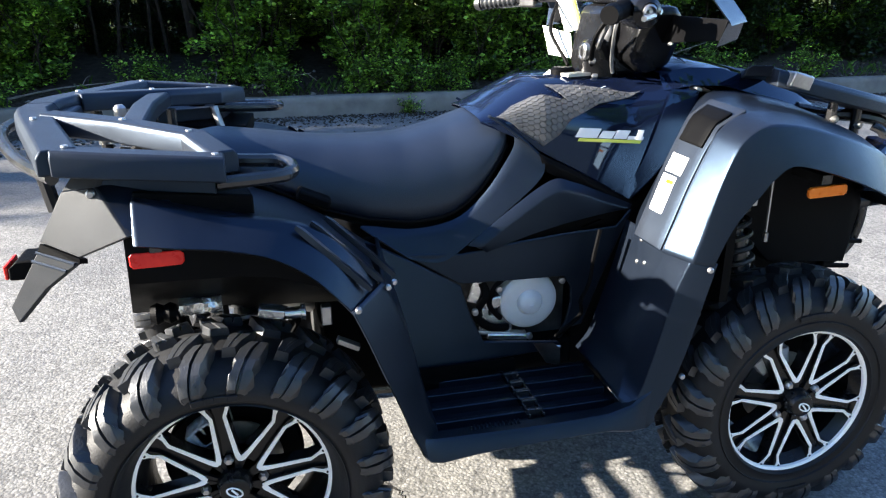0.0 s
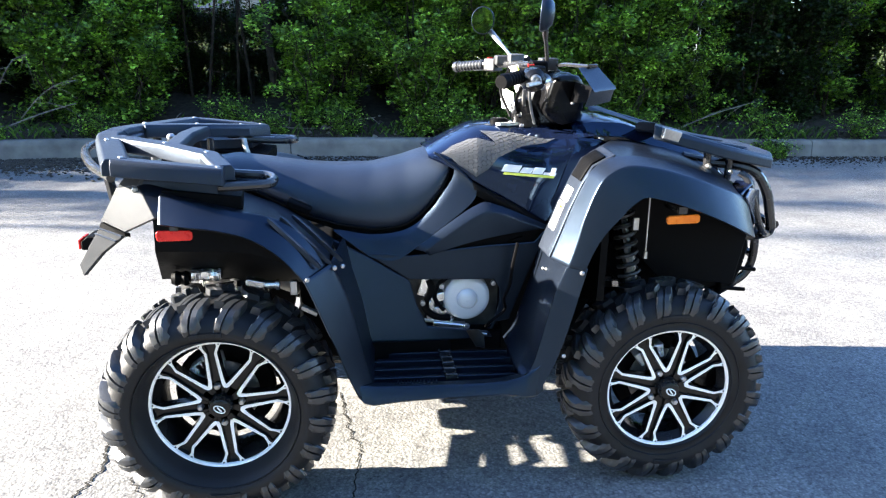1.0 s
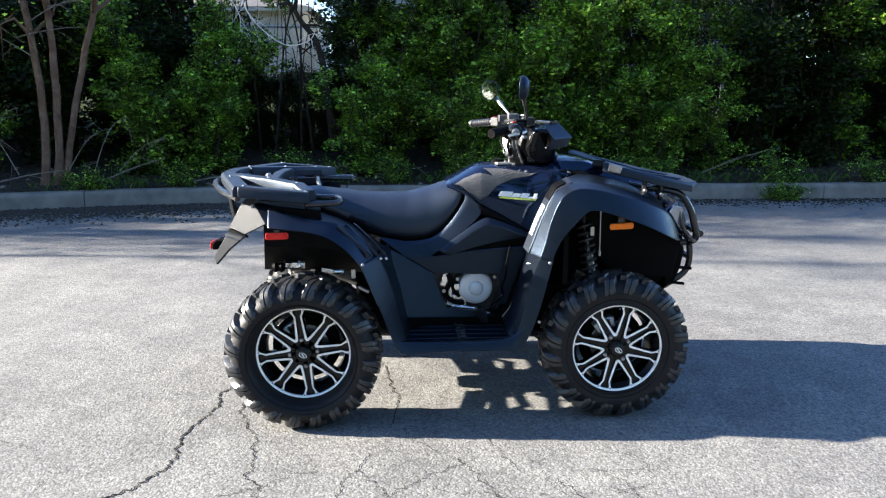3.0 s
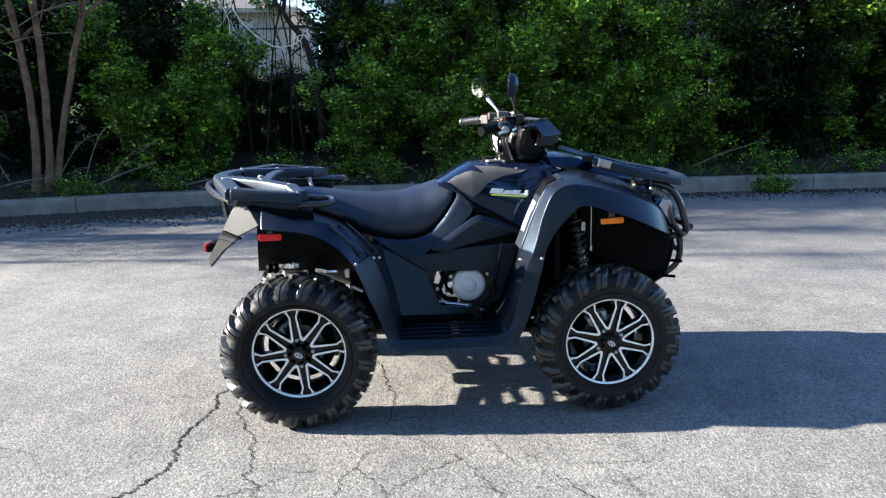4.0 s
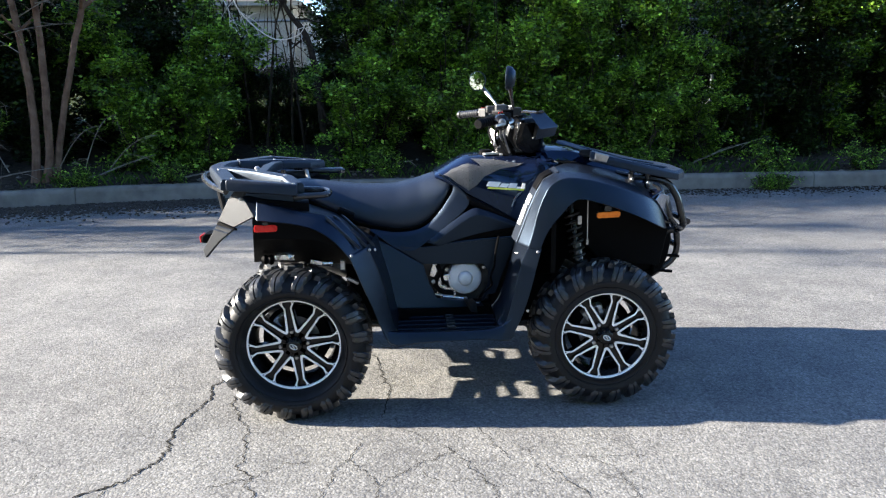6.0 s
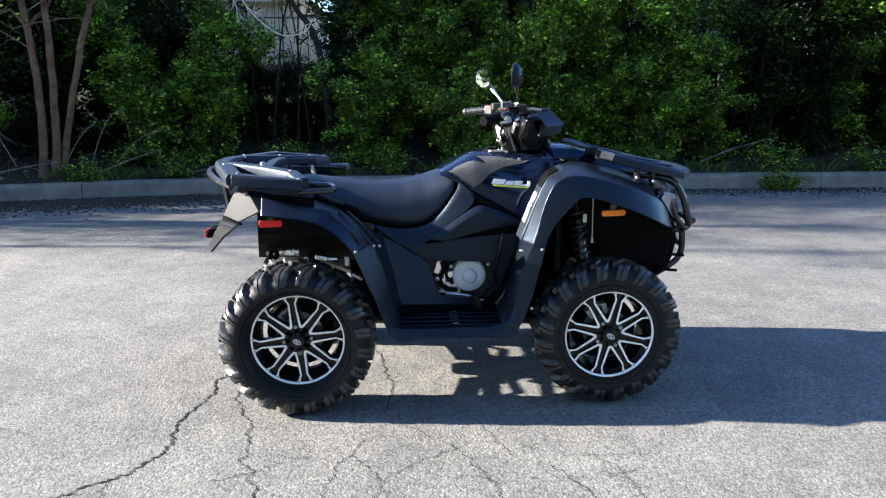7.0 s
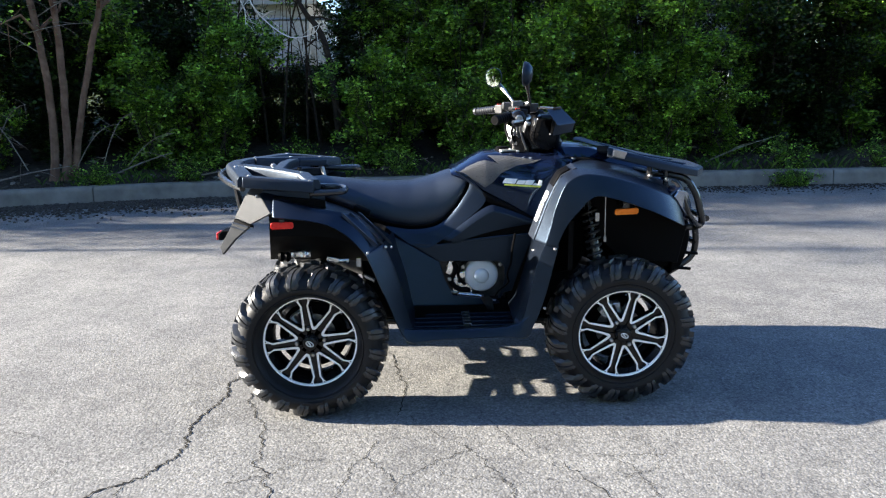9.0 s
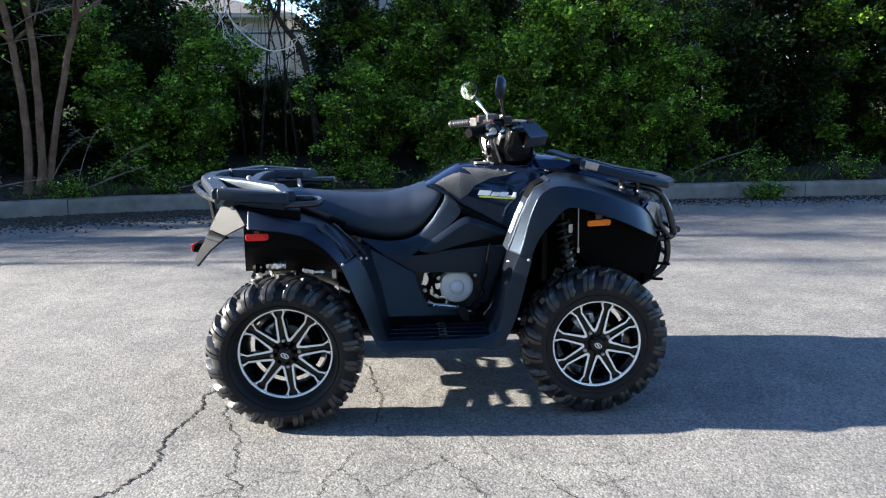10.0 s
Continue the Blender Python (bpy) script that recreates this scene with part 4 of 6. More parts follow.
def tank_row(x, s, n=12, lift=0.0):
    zt, zs, w = tank_profile(x)
    out = []
    for k in range(n + 1):
        a = math.pi / 2 * k / n
        y, z = w * math.sin(a) ** 0.62 * (1 - 0.04 * max(0.0, (k / n - 0.66) / 0.34)), zs + (zt - zs) * max(0.0, math.cos(a)) ** 0.75
        out.append(Vector((x, s * (y + lift), z + lift * 0.4)))
    return out


def tank_y(x, z):
    """Half width of the tank's skin at x and z."""
    row = tank_row(x, 1, 40)
    zs = [p.z for p in row][::-1]
    ys = [p.y for p in row][::-1]
    return float(np.interp(z, zs, ys))


g = Geo()
rows = []
for i in range(26):
    x = -0.045 + 0.5 * i / 25
    rows.append(tank_row(x, -1)[::-1] + tank_row(x, 1)[1:])
g.loft(rows)
tank = g.done("tank_cover", GLOSS, quad, "glossy black tank cover", thick=0.004)


def clipped(poly, cell):
    """The part of a polygon that lies in a convex cell, whose corners run anticlockwise."""
    for (ax, ay), (bx, by) in zip(cell, cell[1:] + cell[:1]):
        kept = []
        for p, q in zip(poly, poly[1:] + poly[:1]):
            dp, dq = [(bx - ax) * (v[1] - ay) - (by - ay) * (v[0] - ax) for v in (p, q)]
            if dp >= 0:
                kept.append(p)
            if (dp >= 0) != (dq >= 0):
                f = dp / (dp - dq)
                kept.append((p[0] + f * (q[0] - p[0]), p[1] + f * (q[1] - p[1])))
        poly = kept
    return poly


PADS = [(-0.010, 0.70), (0.026, 0.50), (0.074, 0.44), (0.110, 0.47), (0.158, 0.52), (0.116, 0.30), (0.225, 0.34), (0.344, 0.40), (0.236, 0.52), (0.164, 0.70), (0.134, 0.86), (0.098, 0.98), (0.044, 0.94)]


def on_tank(x, k, s, lift):
    """A place on the tank's skin: x along it, k from the middle (0) to the seam (1)."""
    zt, zs, w = tank_profile(x)
    a = math.pi / 2 * min(max(k, 0.02), 1)
    y, z = w * math.sin(a) ** 0.62 * (1 - 0.04 * max(0.0, (k - 0.66) / 0.34)), zs + (zt - zs) * max(0.0, math.cos(a)) ** 0.75
    return Vector((x, s * (y + lift * 0.8), z + lift * 0.6))


def skin(x, z, s, lift):
    return Vector((x, s * (tank_y(x, z) + lift), z))


def seat_profile(x):
    keys = [(-0.70, 0.900, 0.925, 0.12), (-0.64, 0.875, 0.935, 0.155), (-0.558, 0.838, 0.926, 0.17), (-0.485, 0.804, 0.917, 0.18), (-0.411, 0.768, 0.909, 0.188), (-0.319, 0.741, 0.905, 0.192), (-0.216, 0.726, 0.908, 0.194),
            (-0.15, 0.731, 0.924, 0.193), (-0.112, 0.741, 0.934, 0.190), (-0.075, 0.764, 0.947, 0.188), (-0.043, 0.796, 0.956, 0.186), (-0.015, 0.832, 0.963, 0.182), (0.008, 0.868, 0.966, 0.176), (0.020, 0.895, 0.964, 0.165)]
    return tuple(float(np.interp(x, [k[0] for k in keys], [k[j] for k in keys])) for j in (1, 2, 3))


def seat_row(x, shrink=0.0):
    zb, zt, w = seat_profile(x)
    h = zt - zb
    half = [(w - 0.02, zb - 0.004), (w, zb + 0.004), (w + 0.006, zb + 0.22 * h), (w - 0.004, zb + 0.48 * h), (w - 0.022, zb + 0.68 * h), (w - 0.050, zb + 0.83 * h), (w * 0.55, zb + 0.94 * h), (w * 0.28, zb + 0.985 * h)]
    return [Vector((x, -y, z)) for y, z in half] + [Vector((x, 0, zt))] + [Vector((x, y, z)) for y, z in half[::-1]]


xs_seat = [-0.70 + 0.72 * i / 44 for i in range(45)]
rows = [seat_row(x) for x in xs_seat]
last = rows[-1]
mid = sum(last, Vector()) / len(last)
rows += [[p.lerp(mid, 0.25) + Vector((0.007, 0, 0)) for p in last], [p.lerp(mid, 0.8) + Vector((0.009, 0, 0)) for p in last]]
seat = Geo().loft(rows, closed=True, caps=True).done("seat", VINYL, quad, "long black vinyl saddle", angle=70)
for s in (-1, 1):
    g = Geo()
    g.tube([Vector((x, s * (seat_profile(x)[2] + 0.004), seat_profile(x)[0] + 0.004)) for x in xs_seat[6:]], 0.004, 6)
    g.done("piping", MATT, seat)
    Geo().slab([(-0.64, s * 0.13, 0.86), (-0.44, s * 0.17, 0.765), (-0.3, s * 0.175, 0.715), (-0.1, s * 0.175, 0.70), (-0.02, s * 0.17, 0.80), (-0.1, s * 0.15, 0.74), (-0.3, s * 0.16, 0.75), (-0.5, s * 0.14, 0.84)], (0, -s * 0.03, 0)).done("seat_base", MATT, quad)

for s in (-1, 1):
    def M(pts):
        return [mirrored(p, s) for p in pts]

    # honeycomb grip pad and label on the tank
    g = Geo()
    pitch = 0.0155
    for i in range(60):
        for j in range(40):
            x, k = -0.04 + i * pitch * 0.87, 0.2 + (j + 0.5 * (i % 2)) * pitch * 3.6
            cell = clipped(PADS, [(x + 0.0088 * math.cos(q), k + 0.0308 * math.sin(q)) for q in (math.pi / 3 * n for n in range(6))])
            if len(cell) > 2:
                mx, mk = sum(p[0] for p in cell) / len(cell), sum(p[1] for p in cell) / len(cell)
                rim, top = [[on_tank(mx + f * (p[0] - mx), mk + f * (p[1] - mk), s, lift) for p in cell] for f, lift in ((1.0, 0.0050), (0.86, 0.0078))]
                g.loft([rim, top], closed=True)
                g.add(top, [tuple(range(len(top)))])
    tagged(g.done("grip_pad", PAD, quad, "grey rubber honeycomb grip pad", angle=20), kind="stuff")

    def decal(name, x0, x1, z0, z1, mat, lift, slant=0.012, tilt=-0.07):
        rows = []
        for i in range(9):
            t = i / 8
            x = x0 + (x1 - x0) * t
            rows.append([skin(x, z0 + tilt * (x - 0.18), s, lift), skin(x + slant, z1 + tilt * (x - 0.18), s, lift)])
        return Geo().loft(rows).done(name, mat, quad, "", thick=0.0008)

    label = decal("label", 0.178, 0.332, 0.906, 0.913, YELLOW, 0.0065, 0.004)
    tagged(label, "pale and yellow model label, lettering left out")
    decal("label", 0.172, 0.225, 0.915, 0.936, WHITE, 0.0065)
    decal("label", 0.228, 0.262, 0.915, 0.931, WHITE, 0.0065)
    decal("label", 0.265, 0.298, 0.915, 0.934, WHITE, 0.0065)
    decal("label", 0.300, 0.338, 0.914, 0.922, WHITE, 0.0065, 0.004)
    decal("label", 0.322, 0.336, 0.914, 0.937, WHITE, 0.0075, 0.006)

    # front edge of the tank cover: a glossy shroud that runs down in front of it
    g = Geo().loft(ribbon([[mirrored(p, s) for p in row] for row in [
        [(0.302, 0.228, 0.768), (0.324, 0.238, 0.760), (0.345, 0.215, 0.75)],
        [(0.340, 0.254, 0.850), (0.394, 0.266, 0.847), (0.415, 0.230, 0.84)],
        [(0.372, 0.262, 0.945), (0.440, 0.272, 0.945), (0.46, 0.230, 0.94)],
        [(0.402, 0.248, 1.020), (0.470, 0.250, 1.014), (0.50, 0.205, 1.00)]]]))
    g.done("tank_shroud", GLOSS, quad, "glossy black shroud", thick=0.005)
    Geo().slab(M([(0.452, 0.175, 1.022), (0.468, 0.245, 1.016), (0.482, 0.245, 1.012), (0.466, 0.175, 1.018)]), (0, 0, 0.006)).done("shroud_clip", STEEL, quad)

    # upper side panel between seat and tank
    seam = [(-0.335, 0.205, 0.728), (-0.319, 0.205, 0.731), (-0.216, 0.208, 0.716), (-0.112, 0.206, 0.731), (-0.043, 0.204, 0.785), (0.012, 0.196, 0.860), (0.034, 0.190, 0.905), (0.020, 0.186, 0.942), (-0.030, 0.182, 0.966)]
    outer = [(-0.235, 0.262, 0.664), (-0.215, 0.262, 0.655), (-0.15, 0.262, 0.645), (-0.089, 0.262, 0.682), (0.005, 0.262, 0.757), (0.075, 0.256, 0.815), (0.098, 0.242, 0.852), (0.075, 0.232, 0.890), (-0.018, 0.190, 0.960)]
    Geo().loft(ribbon([M([a, Vector(a).lerp(Vector(b), 0.25) + Vector((0, 0.003, 0)), b]) for a, b in zip(seam, outer)], 5)).done("knee_panel", PLASTIC, quad, "smooth charcoal knee panel", thick=0.006)
    Geo().loft(ribbon([M([(0.085, 0.234, 0.882), (0.088, 0.240, 0.868), (0.10, 0.240, 0.84)]), M([(0.197, 0.248, 0.827), (0.198, 0.256, 0.815), (0.20, 0.25, 0.79)]), M([(0.320, 0.262, 0.757), (0.322, 0.268, 0.744), (0.32, 0.262, 0.72)])], 4)).done("side_trim", MATT, quad, thick=0.004)
    # raised wedge with the air slot
    ridge = [(-0.089, 0.262, 0.680), (0.005, 0.266, 0.756), (0.106, 0.264, 0.822), (0.159, 0.262, 0.816), (0.235, 0.264, 0.787), (0.318, 0.266, 0.752)]
    crown = [(-0.06, 0.276, 0.676), (0.02, 0.286, 0.738), (0.110, 0.288, 0.796), (0.158, 0.288, 0.796), (0.235, 0.284, 0.770), (0.310, 0.274, 0.742)]
    low = [(-0.045, 0.270, 0.662), (0.0, 0.276, 0.680), (0.075, 0.280, 0.704), (0.150, 0.280, 0.722), (0.225, 0.278, 0.735), (0.305, 0.272, 0.745)]
    Geo().loft(ribbon([M([a, b, c]) for a, b, c in zip(ridge, crown, low)], 4)).done("side_wedge", PLASTIC, quad, "faceted charcoal side wedge", thick=0.006)
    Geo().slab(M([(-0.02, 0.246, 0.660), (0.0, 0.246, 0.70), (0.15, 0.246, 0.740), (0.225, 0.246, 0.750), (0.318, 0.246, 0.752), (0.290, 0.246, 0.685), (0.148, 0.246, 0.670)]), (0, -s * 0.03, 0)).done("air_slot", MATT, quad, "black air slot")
    Geo().slab(M([(0.20, 0.258, 0.700), (0.245, 0.258, 0.716), (0.24, 0.258, 0.704)]), (0, -s * 0.01, 0)).done("slot_fin", MATT, quad)
    Geo().tube(M([(-0.02, 0.268, 0.672), (0.148, 0.272, 0.690), (0.281, 0.272, 0.698), (0.316, 0.268, 0.738)]), 0.0045, 6).done("slot_lip", PLASTIC, quad)

    # dark lower side panel with the opening for the engine
    panel = [(-0.24, 0.258, 0.668), (-0.10, 0.262, 0.660), (0.0, 0.262, 0.672), (0.15, 0.262, 0.687), (0.285, 0.262, 0.695), (0.325, 0.264, 0.740), (0.30, 0.262, 0.68), (0.262, 0.258, 0.58), (0.235, 0.252, 0.50), (0.215, 0.25, 0.44), (0.175, 0.245, 0.43), (0.165, 0.245, 0.405),
             (0.150, 0.245, 0.404), (0.172, 0.245, 0.45), (0.183, 0.245, 0.50), (0.180, 0.245, 0.545), (0.160, 0.248, 0.574), (0.02, 0.25, 0.577), (-0.105, 0.252, 0.580)]
    Geo().slab(M(panel), (0, -s * 0.012, 0)).done("side_panel", PLASTIC, quad, "dark charcoal side panel with an engine opening", bevel=0.003)
    rearp = [(-0.345, 0.262, 0.722), (-0.235, 0.280, 0.664), (-0.105, 0.272, 0.582), (-0.082, 0.275, 0.506), (-0.048, 0.278, 0.432), (0.146, 0.272, 0.408), (0.160, 0.272, 0.388), (-0.232, 0.305, 0.388), (-0.262, 0.310, 0.48), (-0.300, 0.310, 0.62)]
    Geo().slab(M(rearp), (0, -s * 0.012, 0)).done("lower_panel", PLASTIC, quad, "charcoal lower side panel", bevel=0.003)

    # rear fender, its fins, and the mudguard below it
    st = [[(-0.752, 0.566, 0.846), (-0.758, 0.503, 0.906), (-0.758, 0.21, 0.893)],
          [(-0.680, 0.582, 0.840), (-0.706, 0.505, 0.894), (-0.700, 0.21, 0.880)],
          [(-0.613, 0.584, 0.832), (-0.600, 0.508, 0.868), (-0.600, 0.21, 0.850)],
          [(-0.533, 0.584, 0.810), (-0.505, 0.510, 0.852), (-0.500, 0.22, 0.815)],
          [(-0.470, 0.584, 0.770), (-0.440, 0.510, 0.826), (-0.430, 0.24, 0.780)],
          [(-0.426, 0.584, 0.724), (-0.385, 0.508, 0.772), (-0.370, 0.25, 0.740)],
          [(-0.398, 0.584, 0.690), (-0.345, 0.505, 0.715), (-0.335, 0.26, 0.715)]]
    Geo().loft(ribbon([M(r) for r in st], 5, 0.07)).done("rear_fender", PLASTIC, quad, "charcoal rear fender", thick=0.006)
    for k in range(3):
        a, b = Vector((-0.490 + 0.028 * k, 0.535 - 0.035 * k, 0.850 - 0.004 * k)), Vector((-0.362 + 0.028 * k, 0.550 - 0.035 * k, 0.722 - 0.002 * k))
        Geo().tube(M([a, a.lerp(b, 0.08) + Vector((0, 0.003, 0.002)), a.lerp(b, 0.94) + Vector((0, 0.003, 0.002)), b]), [0.005, 0.0075, 0.0075, 0.005], 4).done("fender_fin", PLASTIC, quad)
    st = [[(-0.402, 0.590, 0.700), (-0.335, 0.515, 0.722), (-0.305, 0.262, 0.720)],
          [(-0.376, 0.592, 0.640), (-0.300, 0.515, 0.640), (-0.275, 0.262, 0.620)],
          [(-0.345, 0.592, 0.560), (-0.276, 0.515, 0.560), (-0.255, 0.262, 0.550)],
          [(-0.317, 0.590, 0.490), (-0.258, 0.515, 0.480), (-0.240, 0.262, 0.480)],
          [(-0.290, 0.586, 0.415), (-0.242, 0.515, 0.410), (-0.228, 0.262, 0.420)],
          [(-0.262, 0.582, 0.350), (-0.225, 0.515, 0.365), (-0.215, 0.262, 0.385)]]
    Geo().loft(ribbon([M(r) for r in st], 5, 0.07)).done("mudguard", PLASTIC, quad, "charcoal mudguard before the rear wheel", thick=0.006)

    # footboard: outer sill, floor with ribs and teeth
    sill = []
    for x, z0, z1 in [(-0.268, 0.352, 0.385), (-0.250, 0.330, 0.380), (-0.225, 0.322, 0.376), (-0.15, 0.330, 0.374), (-0.05, 0.335, 0.373), (0.08, 0.338, 0.374), (0.15, 0.338, 0.378), (0.20, 0.330, 0.392), (0.232, 0.332, 0.42), (0.25, 0.345, 0.44)]:
        sill.append(M([(x, 0.575, z0), (x, 0.582, z0 + 0.006), (x, 0.572, z1 - 0.006), (x, 0.564, z1), (x, 0.520, z1 - 0.008), (x, 0.515, z1 - 0.016), (x, 0.535, z0 - 0.002)]))
    Geo().loft(sill, closed=True, caps=True).done("foot_sill", PLASTIC, quad, "charcoal footboard sill", angle=40)
    g = Geo().box((-0.02, s * 0.40, 0.338), (0.48, 0.25, 0.012))
    for k in range(4):
        g.box((-0.02, s * (0.305 + 0.055 * k), 0.350), (0.44, 0.012, 0.020))
    for k in range(13):
        g.box((-0.155 + 0.009 * k, s * 0.528, 0.366), (0.004, 0.02, 0.012))
    g.done("footboard", PLASTIC, quad, "black ribbed footboard", bevel=0.002)
    Geo().slab(M([(-0.235, 0.309, 0.345), (-0.235, 0.309, 0.40), (0.02, 0.300, 0.395), (0.03, 0.300, 0.345)]), (0, s * 0.006, 0)).done("foot_ledge", MATT, quad)
    g = Geo()
    for k in range(5):
        g.box((0.0, s * (0.33 + 0.04 * k), 0.366), (0.035, 0.012, 0.016))
    g.box((-0.016, s * 0.41, 0.364), (0.005, 0.2, 0.014)).box((0.016, s * 0.41, 0.364), (0.005, 0.2, 0.014))
    g.done("foot_peg", TUBE, quad, "black toothed foot peg", bevel=0.0015)

    # strut behind the front wheel
    st = [[(0.352, 0.585, 0.712), (0.302, 0.568, 0.716), (0.312, 0.462, 0.718), (0.302, 0.290, 0.720)],
          [(0.334, 0.586, 0.640), (0.276, 0.564, 0.645), (0.282, 0.462, 0.645), (0.285, 0.285, 0.640)],
          [(0.315, 0.586, 0.560), (0.257, 0.562, 0.565), (0.260, 0.462, 0.565), (0.265, 0.280, 0.560)],
          [(0.296, 0.586, 0.490), (0.241, 0.560, 0.490), (0.242, 0.465, 0.490), (0.245, 0.280, 0.490)],
          [(0.272, 0.584, 0.420), (0.224, 0.558, 0.425), (0.222, 0.475, 0.430), (0.225, 0.280, 0.430)],
          [(0.235, 0.580, 0.340), (0.200, 0.560, 0.372), (0.186, 0.520, 0.385), (0.195, 0.280, 0.390)]]
    Geo().loft(ribbon([M(r) for r in st], 5, 0.07)).done("front_guard", PLASTIC, quad, "charcoal guard behind the front wheel", thick=0.006)
    Geo().tube(smooth_path(M([(0.218, 0.31, 0.71), (0.205, 0.312, 0.64), (0.20, 0.31, 0.58), (0.185, 0.305, 0.53), (0.19, 0.3, 0.49), (0.15, 0.3, 0.455), (0.135, 0.29, 0.43)])), 0.005, 6).done("hose", MATT, quad, "black rubber hose")
    Geo().tube(M([(0.09, 0.295, 0.415), (0.135, 0.31, 0.415)]), 0.004, 6).done("brake_pedal", STEEL, quad)
    Geo().slab(M([(0.07, 0.30, 0.425), (0.10, 0.34, 0.445), (0.118, 0.34, 0.425), (0.125, 0.33, 0.378), (0.10, 0.31, 0.375)]), (0, s * 0.006, 0.004)).done("pedal_plate", ENGINE, quad)

    # front fender
    st = [[(0.345, 0.584, 0.706), (0.302, 0.572, 0.712), (0.272, 0.492, 0.714), (0.268, 0.380, 0.716), (0.320, 0.300, 0.722)],
          [(0.366, 0.584, 0.760), (0.322, 0.572, 0.780), (0.295, 0.492, 0.778), (0.290, 0.380, 0.778), (0.358, 0.275, 0.775)],
          [(0.392, 0.584, 0.806), (0.338, 0.572, 0.850), (0.320, 0.492, 0.850), (0.318, 0.375, 0.850), (0.405, 0.250, 0.845)],
          [(0.430, 0.584, 0.850), (0.362, 0.570, 0.918), (0.350, 0.492, 0.921), (0.352, 0.370, 0.922), (0.442, 0.240, 0.910)],
          [(0.462, 0.582, 0.885), (0.392, 0.564, 0.961), (0.380, 0.488, 0.970), (0.384, 0.360, 0.974), (0.468, 0.235, 0.965)],
          [(0.500, 0.580, 0.905), (0.450, 0.553, 0.984), (0.440, 0.480, 0.998), (0.446, 0.340, 1.003), (0.500, 0.230, 1.002)]]
    st += [
          [(0.565, 0.580, 0.893), (0.540, 0.542, 0.974), (0.540, 0.470, 0.992), (0.545, 0.330, 1.003), (0.550, 0.230, 1.010)],
          [(0.660, 0.576, 0.862), (0.630, 0.532, 0.950), (0.628, 0.450, 0.972), (0.624, 0.320, 0.991), (0.620, 0.230, 1.000)],
          [(0.744, 0.560, 0.828), (0.715, 0.515, 0.922), (0.712, 0.430, 0.950), (0.706, 0.310, 0.971), (0.700, 0.230, 0.982)],
          [(0.823, 0.525, 0.790), (0.800, 0.480, 0.890), (0.797, 0.405, 0.918), (0.793, 0.300, 0.939), (0.790, 0.220, 0.950)],
          [(0.895, 0.440, 0.755), (0.875, 0.410, 0.855), (0.872, 0.350, 0.883), (0.868, 0.265, 0.905), (0.865, 0.200, 0.915)],
          [(0.948, 0.300, 0.735), (0.925, 0.290, 0.830), (0.920, 0.262, 0.856), (0.915, 0.215, 0.876), (0.912, 0.180, 0.885)]]
    Geo().loft(ribbon([M(r) for r in st], 4, 0.06)).done("front_fender", PLASTIC, quad, "charcoal front fender", thick=0.006)
    # cover and stickers on the fender's inner face
    def on_fender(u, v, lift=0.004):
        """A place on the inner face: u along it, v across it."""
        lo, hi = [Vector(r[2]) for r in st[:6]], [Vector(r[3]) for r in st[:6]]
        i = min(int(u), 4)
        a, b = lo[i].lerp(lo[i + 1], u - i), hi[i].lerp(hi[i + 1], u - i)
        n = (b - a).cross(lo[i + 1] - lo[i]).normalized()
        n = -n if n.x > 0 else n
        return mirrored(a.lerp(b, v) + n * lift, s)
    for u0, u1, v0, v1, mat, nm, lb, up in [(0.06, 4.98, 0.02, 0.96, RACK, "fender_inset", "satin charcoal inner panel", 0.0055), (1.05, 2.12, 0.40, 0.82, WHITE, "sticker", "white warning sticker with small print left blank", 0.0095),
                                            (2.2, 2.72, 0.32, 0.82, WHITE, "sticker", "small white warning sticker", 0.0095), (3.1, 4.6, 0.12, 0.80, MATT, "fender_cover", "black inspection cover", 0.0115)]:
        grid = [[on_fender(u0 + (u1 - u0) * i / 10, v0 + (v1 - v0) * j / 4, up) for j in range(5)] for i in range(11)]
        Geo().loft(grid).done(nm, mat, quad, lb, thick=0.001 if mat == WHITE else 0.006)
    grid = [[on_fender(1.90 + 0.10 * i, 0.42 + 0.22 * j, 0.0105) for j in range(2)] for i in range(2)]
    Geo().loft(grid).done("sticker_band", ORANGE, quad, thick=0.0005)
    for x, y, z in [(0.336, 0.590, 0.700), (-0.392, 0.600, 0.705), (-0.325, 0.528, 0.712), (-0.305, 0.475, 0.700), (0.30, 0.590, 0.46)]:
        Geo().lathe([(-0.004, 0.0065), (0.002, 0.006), (0.004, 0.004), (0.004, 0)], (x, s * y, z), seg=10, s=s).done("bolt", STEEL, quad)

    for y, z, x in [(0.545, 0.702, 0.304), (0.49, 0.698, 0.307), (0.43, 0.697, 0.303), (0.36, 0.696, 0.297), (0.40, 0.655, 0.286), (0.37, 0.648, 0.284)]:
        Geo().lathe([(-0.004, 0.0055), (0.002, 0.005), (0.004, 0.003), (0.004, 0)], (x, s * y, z), "x", 10, -1).done("bolt", STEEL, quad)

    # tail: folded plate behind the rear fender, the flap below it and the lamp beside it
    FORM["bodywork"] = None
    Geo().slab(M([(-0.820, 0.455, 0.923), (-0.766, 0.535, 0.856), (-0.861, 0.464, 0.803), (-0.930, 0.425, 0.824), (-0.878, 0.437, 0.914)]), (0.010, -s * 0.004, 0)).done("tail_plate", TAIL, quad, "charcoal tail plate", bevel=0.0015)
